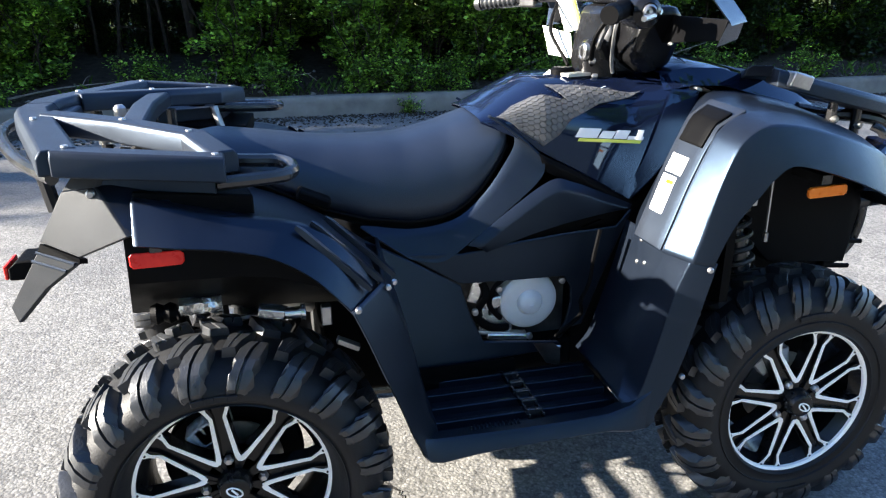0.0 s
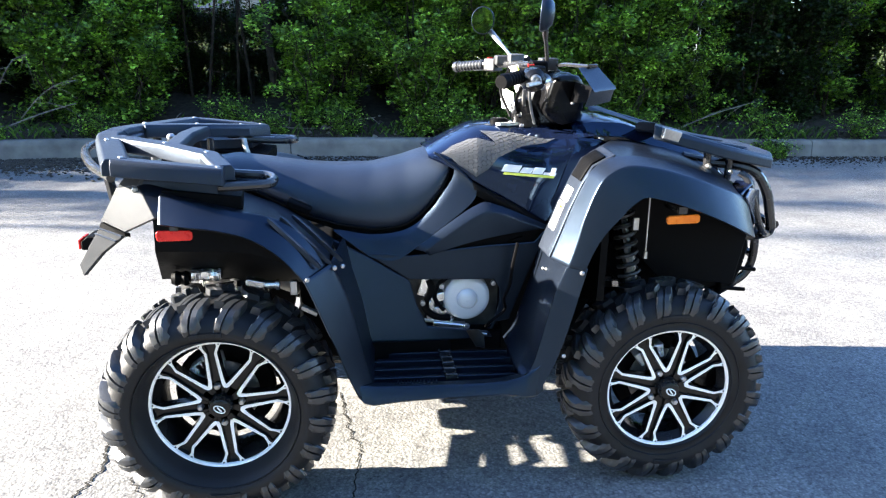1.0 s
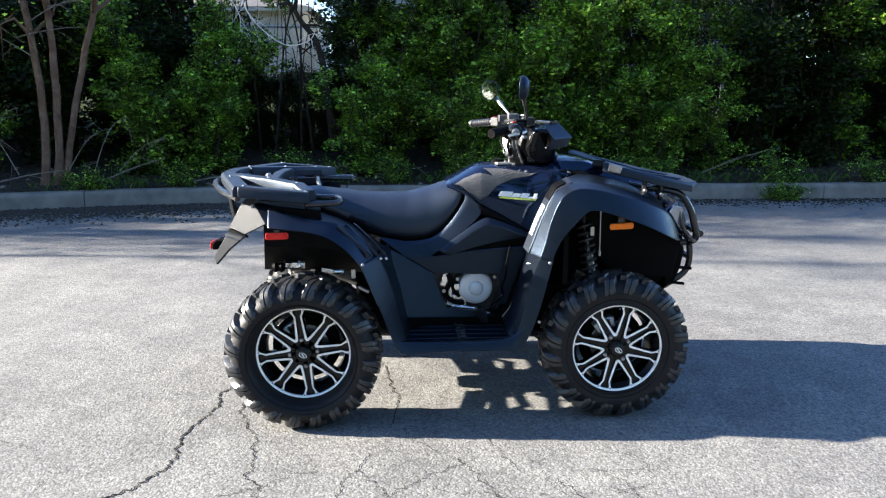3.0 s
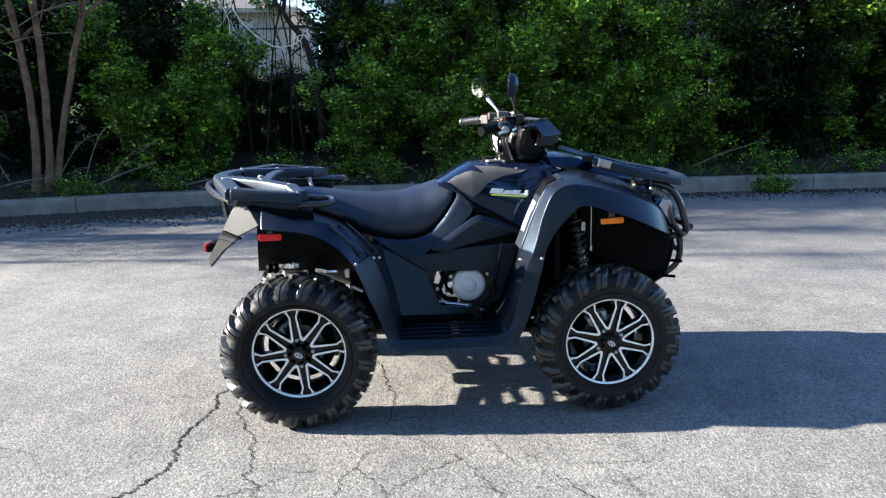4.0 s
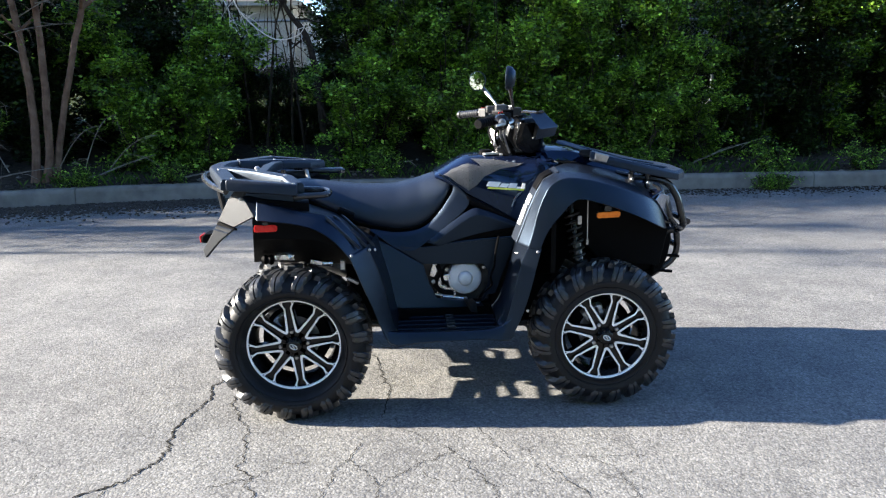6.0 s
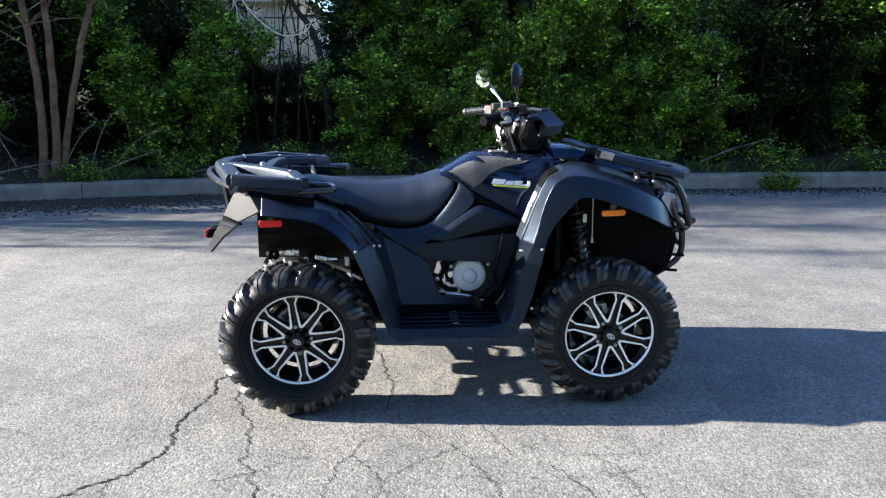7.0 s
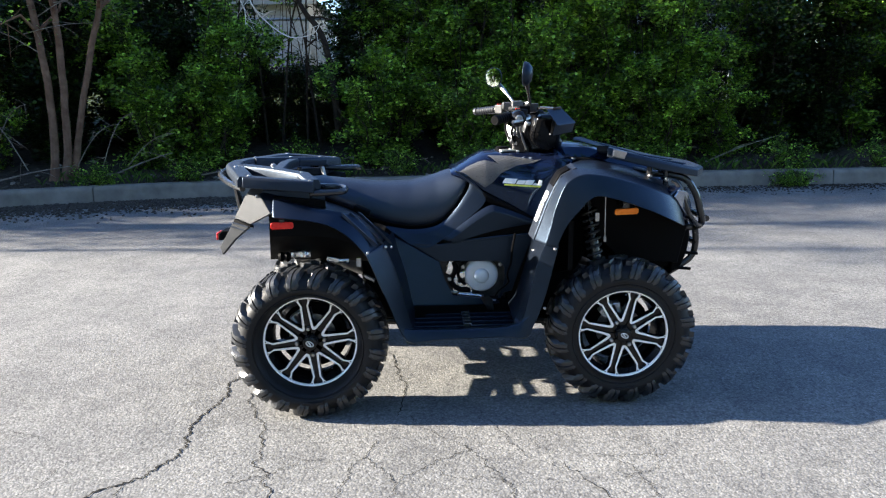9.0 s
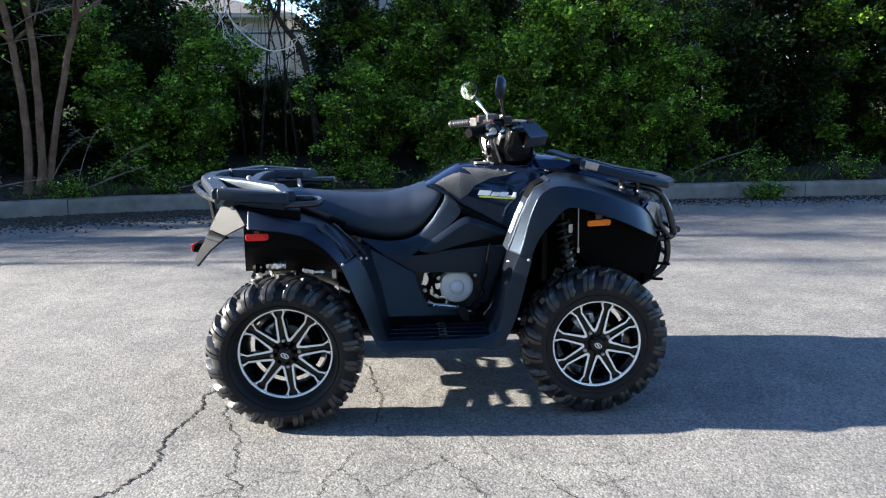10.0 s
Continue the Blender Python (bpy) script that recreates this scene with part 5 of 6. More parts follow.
    Geo().slab(M([(-0.820, 0.455, 0.9235), (-0.878, 0.437, 0.9145), (-0.858, 0.437, 0.940), (-0.832, 0.440, 0.952), (-0.806, 0.455, 0.950)]), (0.010, -s * 0.004, 0)).done("tail_fold", TAIL, quad, "folded top of the tail plate", bevel=0.0015)
    Geo().slab(M([(-0.821, 0.454, 0.922), (-0.767, 0.534, 0.855), (-0.700, 0.51, 0.862), (-0.700, 0.43, 0.925), (-0.800, 0.43, 0.945)]), (0.004, -s * 0.012, 0)).done("tail_web", PLASTIC, quad, "charcoal web between tail plate and fender", bevel=0.0015)
    Geo().slab(M([(-0.930, 0.424, 0.820), (-0.861, 0.463, 0.800), (-0.862, 0.461, 0.790), (-0.936, 0.424, 0.806)]), (0.012, -s * 0.005, -0.002)).done("tail_step", MATT, quad, "dark step above the flap")
    flap = M([(-0.937, 0.420, 0.805), (-0.866, 0.462, 0.792), (-0.930, 0.438, 0.740), (-0.991, 0.420, 0.672), (-1.000, 0.415, 0.702)])
    Geo().slab(flap, (0.009, -s * 0.004, 0)).done("mud_flap", TAIL, quad, "charcoal mud flap", bevel=0.0015)
    for k in range(2):
        a, b = flap[0].lerp(flap[4], 0.02 + 0.15 * k), flap[1].lerp(flap[2], 0.02 + 0.27 * k)
        Geo().tube([a + Vector((-0.002, -s * 0.002, 0)), b + Vector((-0.002, s * 0.002, 0))], 0.0032, 6).done("flap_rib", RACK, quad)
    for x, y, z in ((-0.826, 0.462, 0.914), (-0.791, 0.502, 0.858)):
        Geo().lathe([(-0.004, 0.008), (0.003, 0.0078), (0.006, 0.005), (0.006, 0)], (x, s * y, z), seg=12, s=s).done("bolt", STEEL, quad)
    lamp = Geo().slab(M([(-1.040, 0.20, 0.702), (-1.040, 0.28, 0.702), (-1.040, 0.28, 0.728), (-1.022, 0.28, 0.742), (-1.022, 0.20, 0.742), (-1.040, 0.20, 0.728)]), (0.075, 0, 0)).done("tail_light", MATT, quad, "black tail lamp box", bevel=0.004)
    Geo().slab(M([(-1.041, 0.203, 0.704), (-1.041, 0.277, 0.704), (-1.041, 0.277, 0.732), (-1.041, 0.203, 0.732)]), (-0.007, 0, 0)).done("lens", RED, lamp, "red tail lens", bevel=0.002)
    Geo().tube(M([(-0.98, 0.24, 0.722), (-0.90, 0.24, 0.79), (-0.84, 0.24, 0.86)]), 0.018, 8).done("tail_bracket", MATT, quad)
    Geo().slab(M([(-0.79, 0.20, 0.872), (-0.79, 0.42, 0.872), (-0.84, 0.30, 0.872), (-0.89, 0.20, 0.872)]), (0, 0, 0.008)).done("tail_deck", MATT, quad)
    FORM["bodywork"] = slim

    # black wheel-well liner with the red reflector
    FORM["bodywork"] = None
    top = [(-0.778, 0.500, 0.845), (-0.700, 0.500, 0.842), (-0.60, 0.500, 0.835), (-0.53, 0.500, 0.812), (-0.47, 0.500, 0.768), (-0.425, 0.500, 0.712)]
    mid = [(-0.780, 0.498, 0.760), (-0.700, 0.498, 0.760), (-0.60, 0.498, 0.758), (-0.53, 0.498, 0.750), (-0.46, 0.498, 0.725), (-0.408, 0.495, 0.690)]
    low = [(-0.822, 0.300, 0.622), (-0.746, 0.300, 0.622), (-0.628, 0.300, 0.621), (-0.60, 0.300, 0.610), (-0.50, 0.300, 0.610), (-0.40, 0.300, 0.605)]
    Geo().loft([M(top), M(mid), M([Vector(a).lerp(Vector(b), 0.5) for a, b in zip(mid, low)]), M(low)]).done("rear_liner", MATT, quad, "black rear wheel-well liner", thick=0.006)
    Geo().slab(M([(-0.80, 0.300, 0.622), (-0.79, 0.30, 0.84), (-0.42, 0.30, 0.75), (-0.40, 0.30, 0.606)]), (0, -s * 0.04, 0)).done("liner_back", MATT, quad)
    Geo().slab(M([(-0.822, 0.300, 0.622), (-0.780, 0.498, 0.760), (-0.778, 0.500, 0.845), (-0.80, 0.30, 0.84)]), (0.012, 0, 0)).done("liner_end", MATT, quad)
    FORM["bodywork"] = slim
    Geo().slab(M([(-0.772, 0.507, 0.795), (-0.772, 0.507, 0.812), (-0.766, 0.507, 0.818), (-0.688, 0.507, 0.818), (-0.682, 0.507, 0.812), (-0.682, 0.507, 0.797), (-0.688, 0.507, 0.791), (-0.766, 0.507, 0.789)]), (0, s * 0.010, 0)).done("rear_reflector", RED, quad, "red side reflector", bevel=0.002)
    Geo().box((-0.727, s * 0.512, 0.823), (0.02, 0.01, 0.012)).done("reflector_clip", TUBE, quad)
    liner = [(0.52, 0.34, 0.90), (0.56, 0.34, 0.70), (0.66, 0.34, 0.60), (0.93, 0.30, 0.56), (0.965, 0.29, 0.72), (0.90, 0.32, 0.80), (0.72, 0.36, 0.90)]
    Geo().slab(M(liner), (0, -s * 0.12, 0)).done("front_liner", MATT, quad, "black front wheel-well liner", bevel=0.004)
    Geo().slab(M([(0.583, 0.520, 0.825), (0.583, 0.520, 0.838), (0.588, 0.520, 0.843), (0.672, 0.520, 0.847), (0.678, 0.520, 0.842), (0.678, 0.520, 0.828), (0.672, 0.520, 0.822), (0.588, 0.520, 0.819)]), (0, s * 0.010, 0)).done("front_reflector", ORANGE, quad, "orange side reflector", bevel=0.002)
    Geo().box((0.63, s * 0.47, 0.856), (0.025, 0.10, 0.02)).done("reflector_bracket", TUBE, quad)
    Geo().tube(M([(0.572, 0.42, 0.90), (0.575, 0.42, 0.70)]), 0.0028, 5).done("brake_line", STEEL, quad)
    Geo().lathe([(0, 0.006), (0.02, 0.006), (0.024, 0)], (0.575, s * 0.42, 0.69), "z", 8).done("line_fitting", STEEL, quad)
    Geo().box((0.545, s * 0.40, 0.79), (0.016, 0.01, 0.035)).done("bracket", STEEL, quad)

    # unseen slabs added to stop stray sun reaching the bike's shadow
    Geo().slab(M([(0.40, 0.18, 0.50), (0.40, 0.53, 0.60), (0.40, 0.53, 0.80), (0.40, 0.20, 0.86)]), (0.02, 0, 0)).done("sun_baffle", MATT, quad)
    Geo().slab(M([(0.26, 0.14, 0.27), (0.26, 0.30, 0.27), (0.26, 0.30, 0.46), (0.26, 0.14, 0.46)]), (0.02, 0, 0)).done("sun_baffle", MATT, quad)
    # plate, bar and hose are added to shape the sunlit gaps underneath
    Geo().slab(M([(-0.62, 0.09, 0.29), (-0.62, 0.36, 0.30), (-0.62, 0.36, 0.325), (-0.62, 0.145, 0.335), (-0.62, 0.125, 0.43), (-0.62, 0.34, 0.45), (-0.62, 0.34, 0.52), (-0.62, 0.09, 0.56)]), (0.012, 0, 0)).done("shadow_guard", MATT, quad, "black plate added behind the rear axle to shape the shadow", bevel=0.004)
    Geo().tube(M([(-0.72, 0.33, 0.315), (-0.715, 0.325, 0.37), (-0.70, 0.29, 0.392), (-0.685, 0.19, 0.385), (-0.68, 0.0, 0.40)]), 0.011, 8).done("shadow_bar", TUBE, quad, "black bar added at the rear to break up the shadow")
    Geo().tube(smooth_path(M([(-0.58, 0.10, 0.47), (-0.57, 0.17, 0.375), (-0.575, 0.23, 0.40), (-0.60, 0.28, 0.445), (-0.63, 0.36, 0.36)]), 4), 0.006, 6).done("shadow_hose", MATT, quad, "black hose added at the rear to break up the shadow")
    # shocks with coil springs
    for name, top, bottom, mat in [("front_shock", (0.515, 0.345, 0.86), (0.565, 0.40, 0.50), ENGINE), ("rear_shock", (-0.60, 0.27, 0.80), (-0.60, 0.33, 0.42), STEEL)]:
        a, b = mirrored(top, s), mirrored(bottom, s)
        shock = Geo().tube([a, a.lerp(b, 0.45)], 0.016, 10).tube([a.lerp(b, 0.45), b], 0.024, 12).done(name, TUBE, quad, "black shock absorber")
        d = (b - a).normalized()
        u = d.orthogonal().normalized()
        w = d.cross(u)
        Geo().tube([a.lerp(b, 0.08 + 0.8 * k / 130) + (u * math.cos(k * 2 * math.pi * 10 / 130) + w * math.sin(k * 2 * math.pi * 10 / 130)) * 0.029 for k in range(131)], 0.0062, 6).done("coil_spring", mat, shock, "grey steel coil spring")
    # suspension arms, axles and knuckles
    for x, hi, lo in [(WB, 0.42, 0.27), (-WB, 0.44, 0.25)]:
        for z0, z1, w in ((hi + 0.04, hi - 0.02, 0.14), (0.30, 0.27, 0.03)):
            Geo().tube(M([(x - w, 0.14, z0), (x - 0.02, 0.38, z1), (x + 0.02, 0.38, z1), (x + w, 0.14, z0)]), 0.013, 8).done("suspension_arm", TUBE, quad, "black tubular suspension arm")
        Geo().tube(M([(x, 0.08, 0.33), (x, 0.42, 0.315)]), 0.016, 10).done("axle_shaft", STEEL, quad)
        g = Geo()
        for k in range(5):
            g.lathe([(0.13 + 0.018 * k, 0.038 - 0.002 * k), (0.139 + 0.018 * k, 0.028), (0.148 + 0.018 * k, 0.036 - 0.002 * k)], (x, 0, 0.328), s=s, seg=16)
        g.done("axle_boot", MATT, quad, "ribbed rubber axle boot")
        Geo().box((x, s * 0.39, 0.325), (0.07, 0.05, 0.16)).done("knuckle", CASTING, quad, bevel=0.012)

    # headlamp behind its guard tube
    lamp = Geo().slab(M([(0.828, 0.456, 0.888), (0.905, 0.385, 0.912), (0.975, 0.300, 0.800), (0.968, 0.315, 0.748), (0.890, 0.420, 0.788)]), (-0.05, -s * 0.02, 0)).done("headlamp", GLOSS, quad, "angular headlamp in a black housing", bevel=0.004)
    Geo().slab(M([(0.842, 0.452, 0.878), (0.868, 0.426, 0.900), (0.924, 0.372, 0.884), (0.956, 0.335, 0.820), (0.934, 0.362, 0.776), (0.902, 0.406, 0.806)]), (0.006, s * 0.002, 0)).done("lens", LENS, lamp, "clear lamp lens", bevel=0.002)
    Geo().tube(smooth_path(M([(0.80, 0.30, 0.955), (0.88, 0.325, 0.948), (0.940, 0.33, 0.925), (0.982, 0.33, 0.865), (1.004, 0.325, 0.80), (1.020, 0.315, 0.748), (1.012, 0.29, 0.722), (0.98, 0.26, 0.71), (0.93, 0.22, 0.70)])), 0.015, 10).done("lamp_guard", TUBE, quad, "black tubular headlamp guard")
    Geo().tube(smooth_path(M([(1.00, 0.25, 0.74), (1.035, 0.20, 0.70), (1.055, 0.17, 0.62), (1.045, 0.16, 0.56), (1.00, 0.16, 0.52), (0.90, 0.16, 0.46)])), 0.014, 10).done("bumper_tube", TUBE, quad, "black tubular bumper")
    Geo().tube(smooth_path(M([(0.862, 0.37, 0.935), (0.884, 0.385, 0.915), (0.918, 0.38, 0.840), (0.948, 0.365, 0.780), (0.985, 0.34, 0.742), (1.012, 0.315, 0.735)])), 0.011, 10).done("lamp_brace", TUBE, quad, "black tubular brace over the lamp")
    for z, x in ((0.575, 1.058), (0.505, 1.030)):
        Geo().tube(M([(x - 0.09, 0.20, z + 0.012), (x, 0.19, z)]), 0.007, 8).done("bumper_stub", MATT, quad)

# cross pieces at the front
Geo().slab([(0.93, -0.24, 0.80), (0.99, -0.24, 0.74), (1.012, -0.22, 0.66), (1.005, -0.20, 0.58), (0.985, -0.20, 0.52), (0.93, -0.20, 0.48)], (0, 0.46, 0)).done("bumper_plate", MATT, quad, "black front bumper plate", bevel=0.01)
Geo().tube([(1.055, -0.17, 0.62), (1.065, 0, 0.62), (1.055, 0.17, 0.62)], 0.013, 8).done("bumper_bar", TUBE, quad)
Geo().tube([(1.045, -0.30, 0.755), (1.06, 0, 0.755), (1.045, 0.30, 0.755)], 0.014, 8).done("bumper_bar", TUBE, quad)
Geo().slab([(0.60, -0.24, 0.90), (0.93, -0.22, 0.88), (0.97, -0.20, 0.72), (0.96, -0.18, 0.52), (0.70, -0.18, 0.45), (0.52, -0.2, 0.6)], (0, 0.42, 0)).done("front_housing", MATT, quad, "black front housing", bevel=0.01)
rows = []
for x, z, w in [(0.40, 1.040, 0.20), (0.46, 1.055, 0.24), (0.54, 1.052, 0.25), (0.64, 1.025, 0.26), (0.76, 0.985, 0.25), (0.86, 0.935, 0.22), (0.92, 0.885, 0.18)]:
    rows.append([(x, w * k / 6, z + 0.02 * (1 - (k / 6) ** 2) - (0.03 if abs(k) == 6 else 0)) for k in range(-6, 7)])
Geo().loft(rows).done("front_cowl", GLOSS, quad, "glossy black front cowl", thick=0.006)


# ---- racks ----
def bar(points, width, height, mat, parent, name, label="", bevel=0.0035):
    """A rail of oblong section along level-ish points; points are the middle of its top."""
    p = [Vector(q) for q in points]
    rows = []
    for i, q in enumerate(p):
        a = (q - p[i - 1]).normalized() if i else (p[1] - q).normalized()
        b = (p[i + 1] - q).normalized() if i < len(p) - 1 else a
        t = (a + b).normalized()
        n = Vector((-t.y, t.x, 0)).normalized() * (width / 2 / max(0.5, t.dot(a)))
        c = Vector((0, 0, height))
        rows.append([q - n * 0.75, q + n * 0.75, q + n - c * 0.3, q + n - c, q - n - c, q - n - c * 0.3])
    return Geo().loft(rows, closed=True, caps=True).done(name, mat, parent, label, bevel=bevel)


FORM["bodywork"] = None
rack = Geo().slab([(-0.94, -0.10, 0.985), (-0.94, 0.10, 0.985), (-0.985, 0.10, 0.985), (-0.985, -0.10, 0.985)], (0, 0, -0.03)).done("rear_rack", RACK, quad, "charcoal moulded rear luggage rack", bevel=0.006)
for s in (-1, 1):
    bar([(-1.002, s * 0.001, 1.006), (-1.002, s * 0.06, 1.006), (-0.985, s * 0.12, 1.005), (-0.862, s * 0.470, 0.995)], 0.072, 0.044, RACK, rack, "end_rail", "sun-bleached rear rail")
    bar([(-0.872, s * 0.462, 0.996), (-0.78, s * 0.470, 0.988), (-0.68, s * 0.472, 0.979), (-0.602, s * 0.468, 0.971)], 0.058, 0.044, RACK, rack, "outer_rail")
    bar([(-0.955, s * 0.14, 1.008), (-0.80, s * 0.225, 1.000), (-0.660, s * 0.325, 0.988), (-0.605, s * 0.448, 0.9735)], 0.058, 0.042, RACK, rack, "inner_rail")
    for x, y, z in [(-0.965, 0.20, 1.005), (-0.80, 0.227, 1.001), (-0.67, 0.32, 0.989), (-0.617, 0.465, 0.973), (-0.855, 0.455, 0.996)]:
        Geo().lathe([(-0.002, 0.007), (0.002, 0.006), (0.003, 0)], (x, s * y, z), "z", 8).done("rack_bolt", STEEL, rack)
    Geo().tube(smooth_path([(-0.66, s * 0.33, 0.935), (-0.57, s * 0.335, 0.930), (-0.51, s * 0.345, 0.928), (-0.486, s * 0.385, 0.925), (-0.505, s * 0.44, 0.922), (-0.62, s * 0.465, 0.920)]), 0.013, 10).done("grab_loop", TUBE, rack, "black tubular grab loop")
    Geo().tube(smooth_path([(-0.880, s * 0.465, 0.945), (-0.955, s * 0.36, 0.955), (-1.020, s * 0.22, 0.964), (-1.052, s * 0.10, 0.967), (-1.055, 0, 0.967)]), 0.012, 10).done("grab_tube", TUBE, rack, "black tubular grab rail")
    Geo().slab([(-0.80, s * 0.26, 0.905), (-0.64, s * 0.37, 0.895), (-0.62, s * 0.46, 0.895), (-0.83, s * 0.45, 0.905)], (0, 0, 0.034)).done("rack_tray", RACK, rack, "charcoal tray between the rails", bevel=0.004)
    Geo().lathe([(0, 0.022), (0.014, 0.022), (0.020, 0.016), (0.020, 0)], (-0.71, s * 0.385, 0.93), "z", 14).done("tray_cap", MATT, rack, "round black cap")
    Geo().slab([(-0.78, s * 0.27, 0.86), (-0.58, s * 0.30, 0.84), (-0.56, s * 0.46, 0.85), (-0.76, s * 0.47, 0.87)], (0, 0, 0.045)).done("rack_mount", MATT, rack, "black rack mounting", bevel=0.004)
    Geo().tube([(-0.952, s * 0.28, 0.955), (-0.934, s * 0.28, 0.84)], 0.014, 8).done("rack_stay", TUBE, rack)
    Geo().tube([(-0.76, s * 0.22, 0.950), (-0.76, s * 0.22, 0.86)], 0.012, 8).done("rack_stay", TUBE, rack)
    Geo().lathe([(0, 0.016), (0.045, 0.014), (0.052, 0.008), (0.052, 0)], (-0.86, s * 0.10, 0.93), "z", 12).done("rack_knob", STEEL, rack)
    Geo().tube([(-0.66, s * 0.30, 0.940), (-0.64, s * 0.28, 0.87)], 0.010, 8).done("rack_stay", STEEL, rack)
bar([(-0.785, -0.225, 0.993), (-0.790, 0, 1.000), (-0.785, 0.225, 0.993)], 0.055, 0.035, RACK, rack, "cross_rail")
Geo().slab([(-0.77, -0.42, 0.880), (-0.62, -0.40, 0.855), (-0.62, 0.40, 0.855), (-0.77, 0.42, 0.880)], (0, 0, -0.03)).done("rear_deck", MATT, quad, "black rear deck")
FORM["bodywork"] = slim

front_rack = Geo().slab([(0.70, -0.20, 1.028), (0.70, 0.20, 1.028), (0.76, 0.20, 1.012), (0.76, -0.20, 1.012)], (0, 0, -0.02)).done("front_rack", RACK, quad, "charcoal moulded front luggage rack", bevel=0.004)
for s in (-1, 1):
    bar([(0.600, s * 0.335, 1.072), (0.64, s * 0.352, 1.060), (0.80, s * 0.362, 1.018), (0.95, s * 0.31, 0.980), (1.02, s * 0.18, 0.972), (1.035, 0, 0.972)], 0.080, 0.038, RACK, front_rack, "side_rail", "charcoal rack rail")
    bar([(0.585, s * 0.31, 1.075), (0.66, s * 0.15, 1.045), (0.70, 0, 1.035)], 0.06, 0.025, RACK, front_rack, "inner_rail")
    bar([(0.72, s * 0.10, 1.028), (0.86, s * 0.11, 1.000), (1.01, s * 0.10, 0.975)], 0.05, 0.02, RACK, front_rack, "slat")
    for x, z in ((0.775, 0.985), (0.845, 0.968)):
        Geo().tube([(x, s * 0.335, z + 0.01), (x, s * 0.335, z - 0.06)], 0.011, 10).done("rack_stay", TUBE, front_rack, "black rack stay")
        Geo().lathe([(0, 0.009), (0.010, 0.009), (0.014, 0.005), (0.014, 0)], (x, s * 0.340, z - 0.035), seg=10, s=s).done("rack_bolt", STEEL, front_rack, "bright bolt head")
    Geo().tube(smooth_path([(0.72, s * 0.29, 0.975), (0.82, s * 0.30, 0.955), (0.92, s * 0.30, 0.935)]), 0.010, 8).done("rack_tube", TUBE, front_rack)
    Geo().box((0.632, s * 0.375, 1.046), (0.055, 0.036, 0.034), Matrix.Rotation(0.25, 3, "Y")).done("rack_cap", STEEL, front_rack, "pale worn rack end cap", bevel=0.004)

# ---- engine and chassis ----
# inner bodies added so that no sun passes through the bike
Geo().slab([(-0.42, -0.225, 0.32), (0.20, -0.225, 0.30), (0.20, -0.225, 0.395), (-0.10, -0.225, 0.395), (-0.14, -0.225, 0.62), (-0.30, -0.17, 0.70), (-0.46, -0.16, 0.66)], (0, 0.45, 0)).slab([(0.19, -0.21, 0.30), (0.42, -0.2, 0.34), (0.55, -0.2, 0.60), (0.52, -0.2, 0.95), (0.30, -0.2, 0.74), (0.16, -0.2, 0.64), (0.19, -0.21, 0.55)], (0, 0.40, 0)).done("inner_sun_block", MATT, quad, "black inner body added to keep sun from passing through", bevel=0.01)
Geo().box((0.02, 0, 0.46), (0.50, 0.30, 0.32)).box((0.12, 0, 0.62), (0.30, 0.24, 0.12)).box((-0.30, 0, 0.50), (0.30, 0.28, 0.24)).done("engine", ENGINE, quad, "dark engine block behind the side panels", bevel=0.02)
g = Geo().lathe([(-0.06, 0.076), (0.000, 0.076), (0.016, 0.074), (0.026, 0.068), (0.030, 0.062), (0.031, 0.036), (0.028, 0.034), (0.036, 0.031), (0.046, 0.026), (0.052, 0.016), (0.053, 0.005), (0.050, 0.004), (0.050, 0)], (0.083, -0.180, 0.500), seg=48, s=-1)
g.done("engine_cover", CASTING, quad, "round silver engine cover", angle=30)
for c, size in [((0.0, -0.16, 0.44), (0.09, 0.05, 0.05)), ((-0.055, -0.17, 0.535), (0.03, 0.05, 0.06)), ((-0.01, -0.17, 0.500), (0.05, 0.05, 0.03)), ((0.03, -0.19, 0.408), (0.11, 0.04, 0.018)), ((-0.03, -0.18, 0.475), (0.02, 0.03, 0.03))]:
    Geo().box(c, size, Matrix.Rotation(0.3 * math.sin(c[0] * 90), 3, "Y")).done("engine_fitting", FOIL, quad, "bright steel engine fitting", bevel=0.004)
Geo().tube([(-0.06, -0.19, 0.425), (0.09, -0.20, 0.403)], 0.006, 6).done("engine_pipe", STEEL, quad, "bright steel pipe")
for x, z in ((0.165, 0.553), (-0.05, 0.575), (-0.06, 0.49), (0.085, 0.408), (0.0, 0.545)):
    Geo().lathe([(0, 0.009), (0.012, 0.008), (0.014, 0)], (x, -0.21, z), seg=8, s=-1).done("bolt", STEEL, quad)
Geo().tube(smooth_path([(-0.05, -0.18, 0.57), (-0.03, -0.2, 0.53), (-0.055, -0.2, 0.48), (-0.02, -0.2, 0.44), (0.03, -0.19, 0.43)]), 0.011, 8).done("hose", MATT, quad, "black rubber hose")
Geo().tube(smooth_path([(0.02, -0.2, 0.57), (-0.01, -0.21, 0.55), (-0.02, -0.2, 0.50), (0.01, -0.2, 0.46)]), 0.007, 8).done("hose", MATT, quad)
g = Geo()
for s in (-1, 1):
    g.tube([(-0.75, s * 0.12, 0.42), (-0.45, s * 0.16, 0.29), (0.40, s * 0.16, 0.27), (0.85, s * 0.12, 0.42)], 0.018, 8)
    g.tube([(-0.80, s * 0.14, 0.84), (-0.45, s * 0.15, 0.70), (-0.30, s * 0.15, 0.5)], 0.015, 8)
    g.tube([(0.0, s * 0.16, 0.30), (0.0, s * 0.52, 0.328)], 0.014, 8)
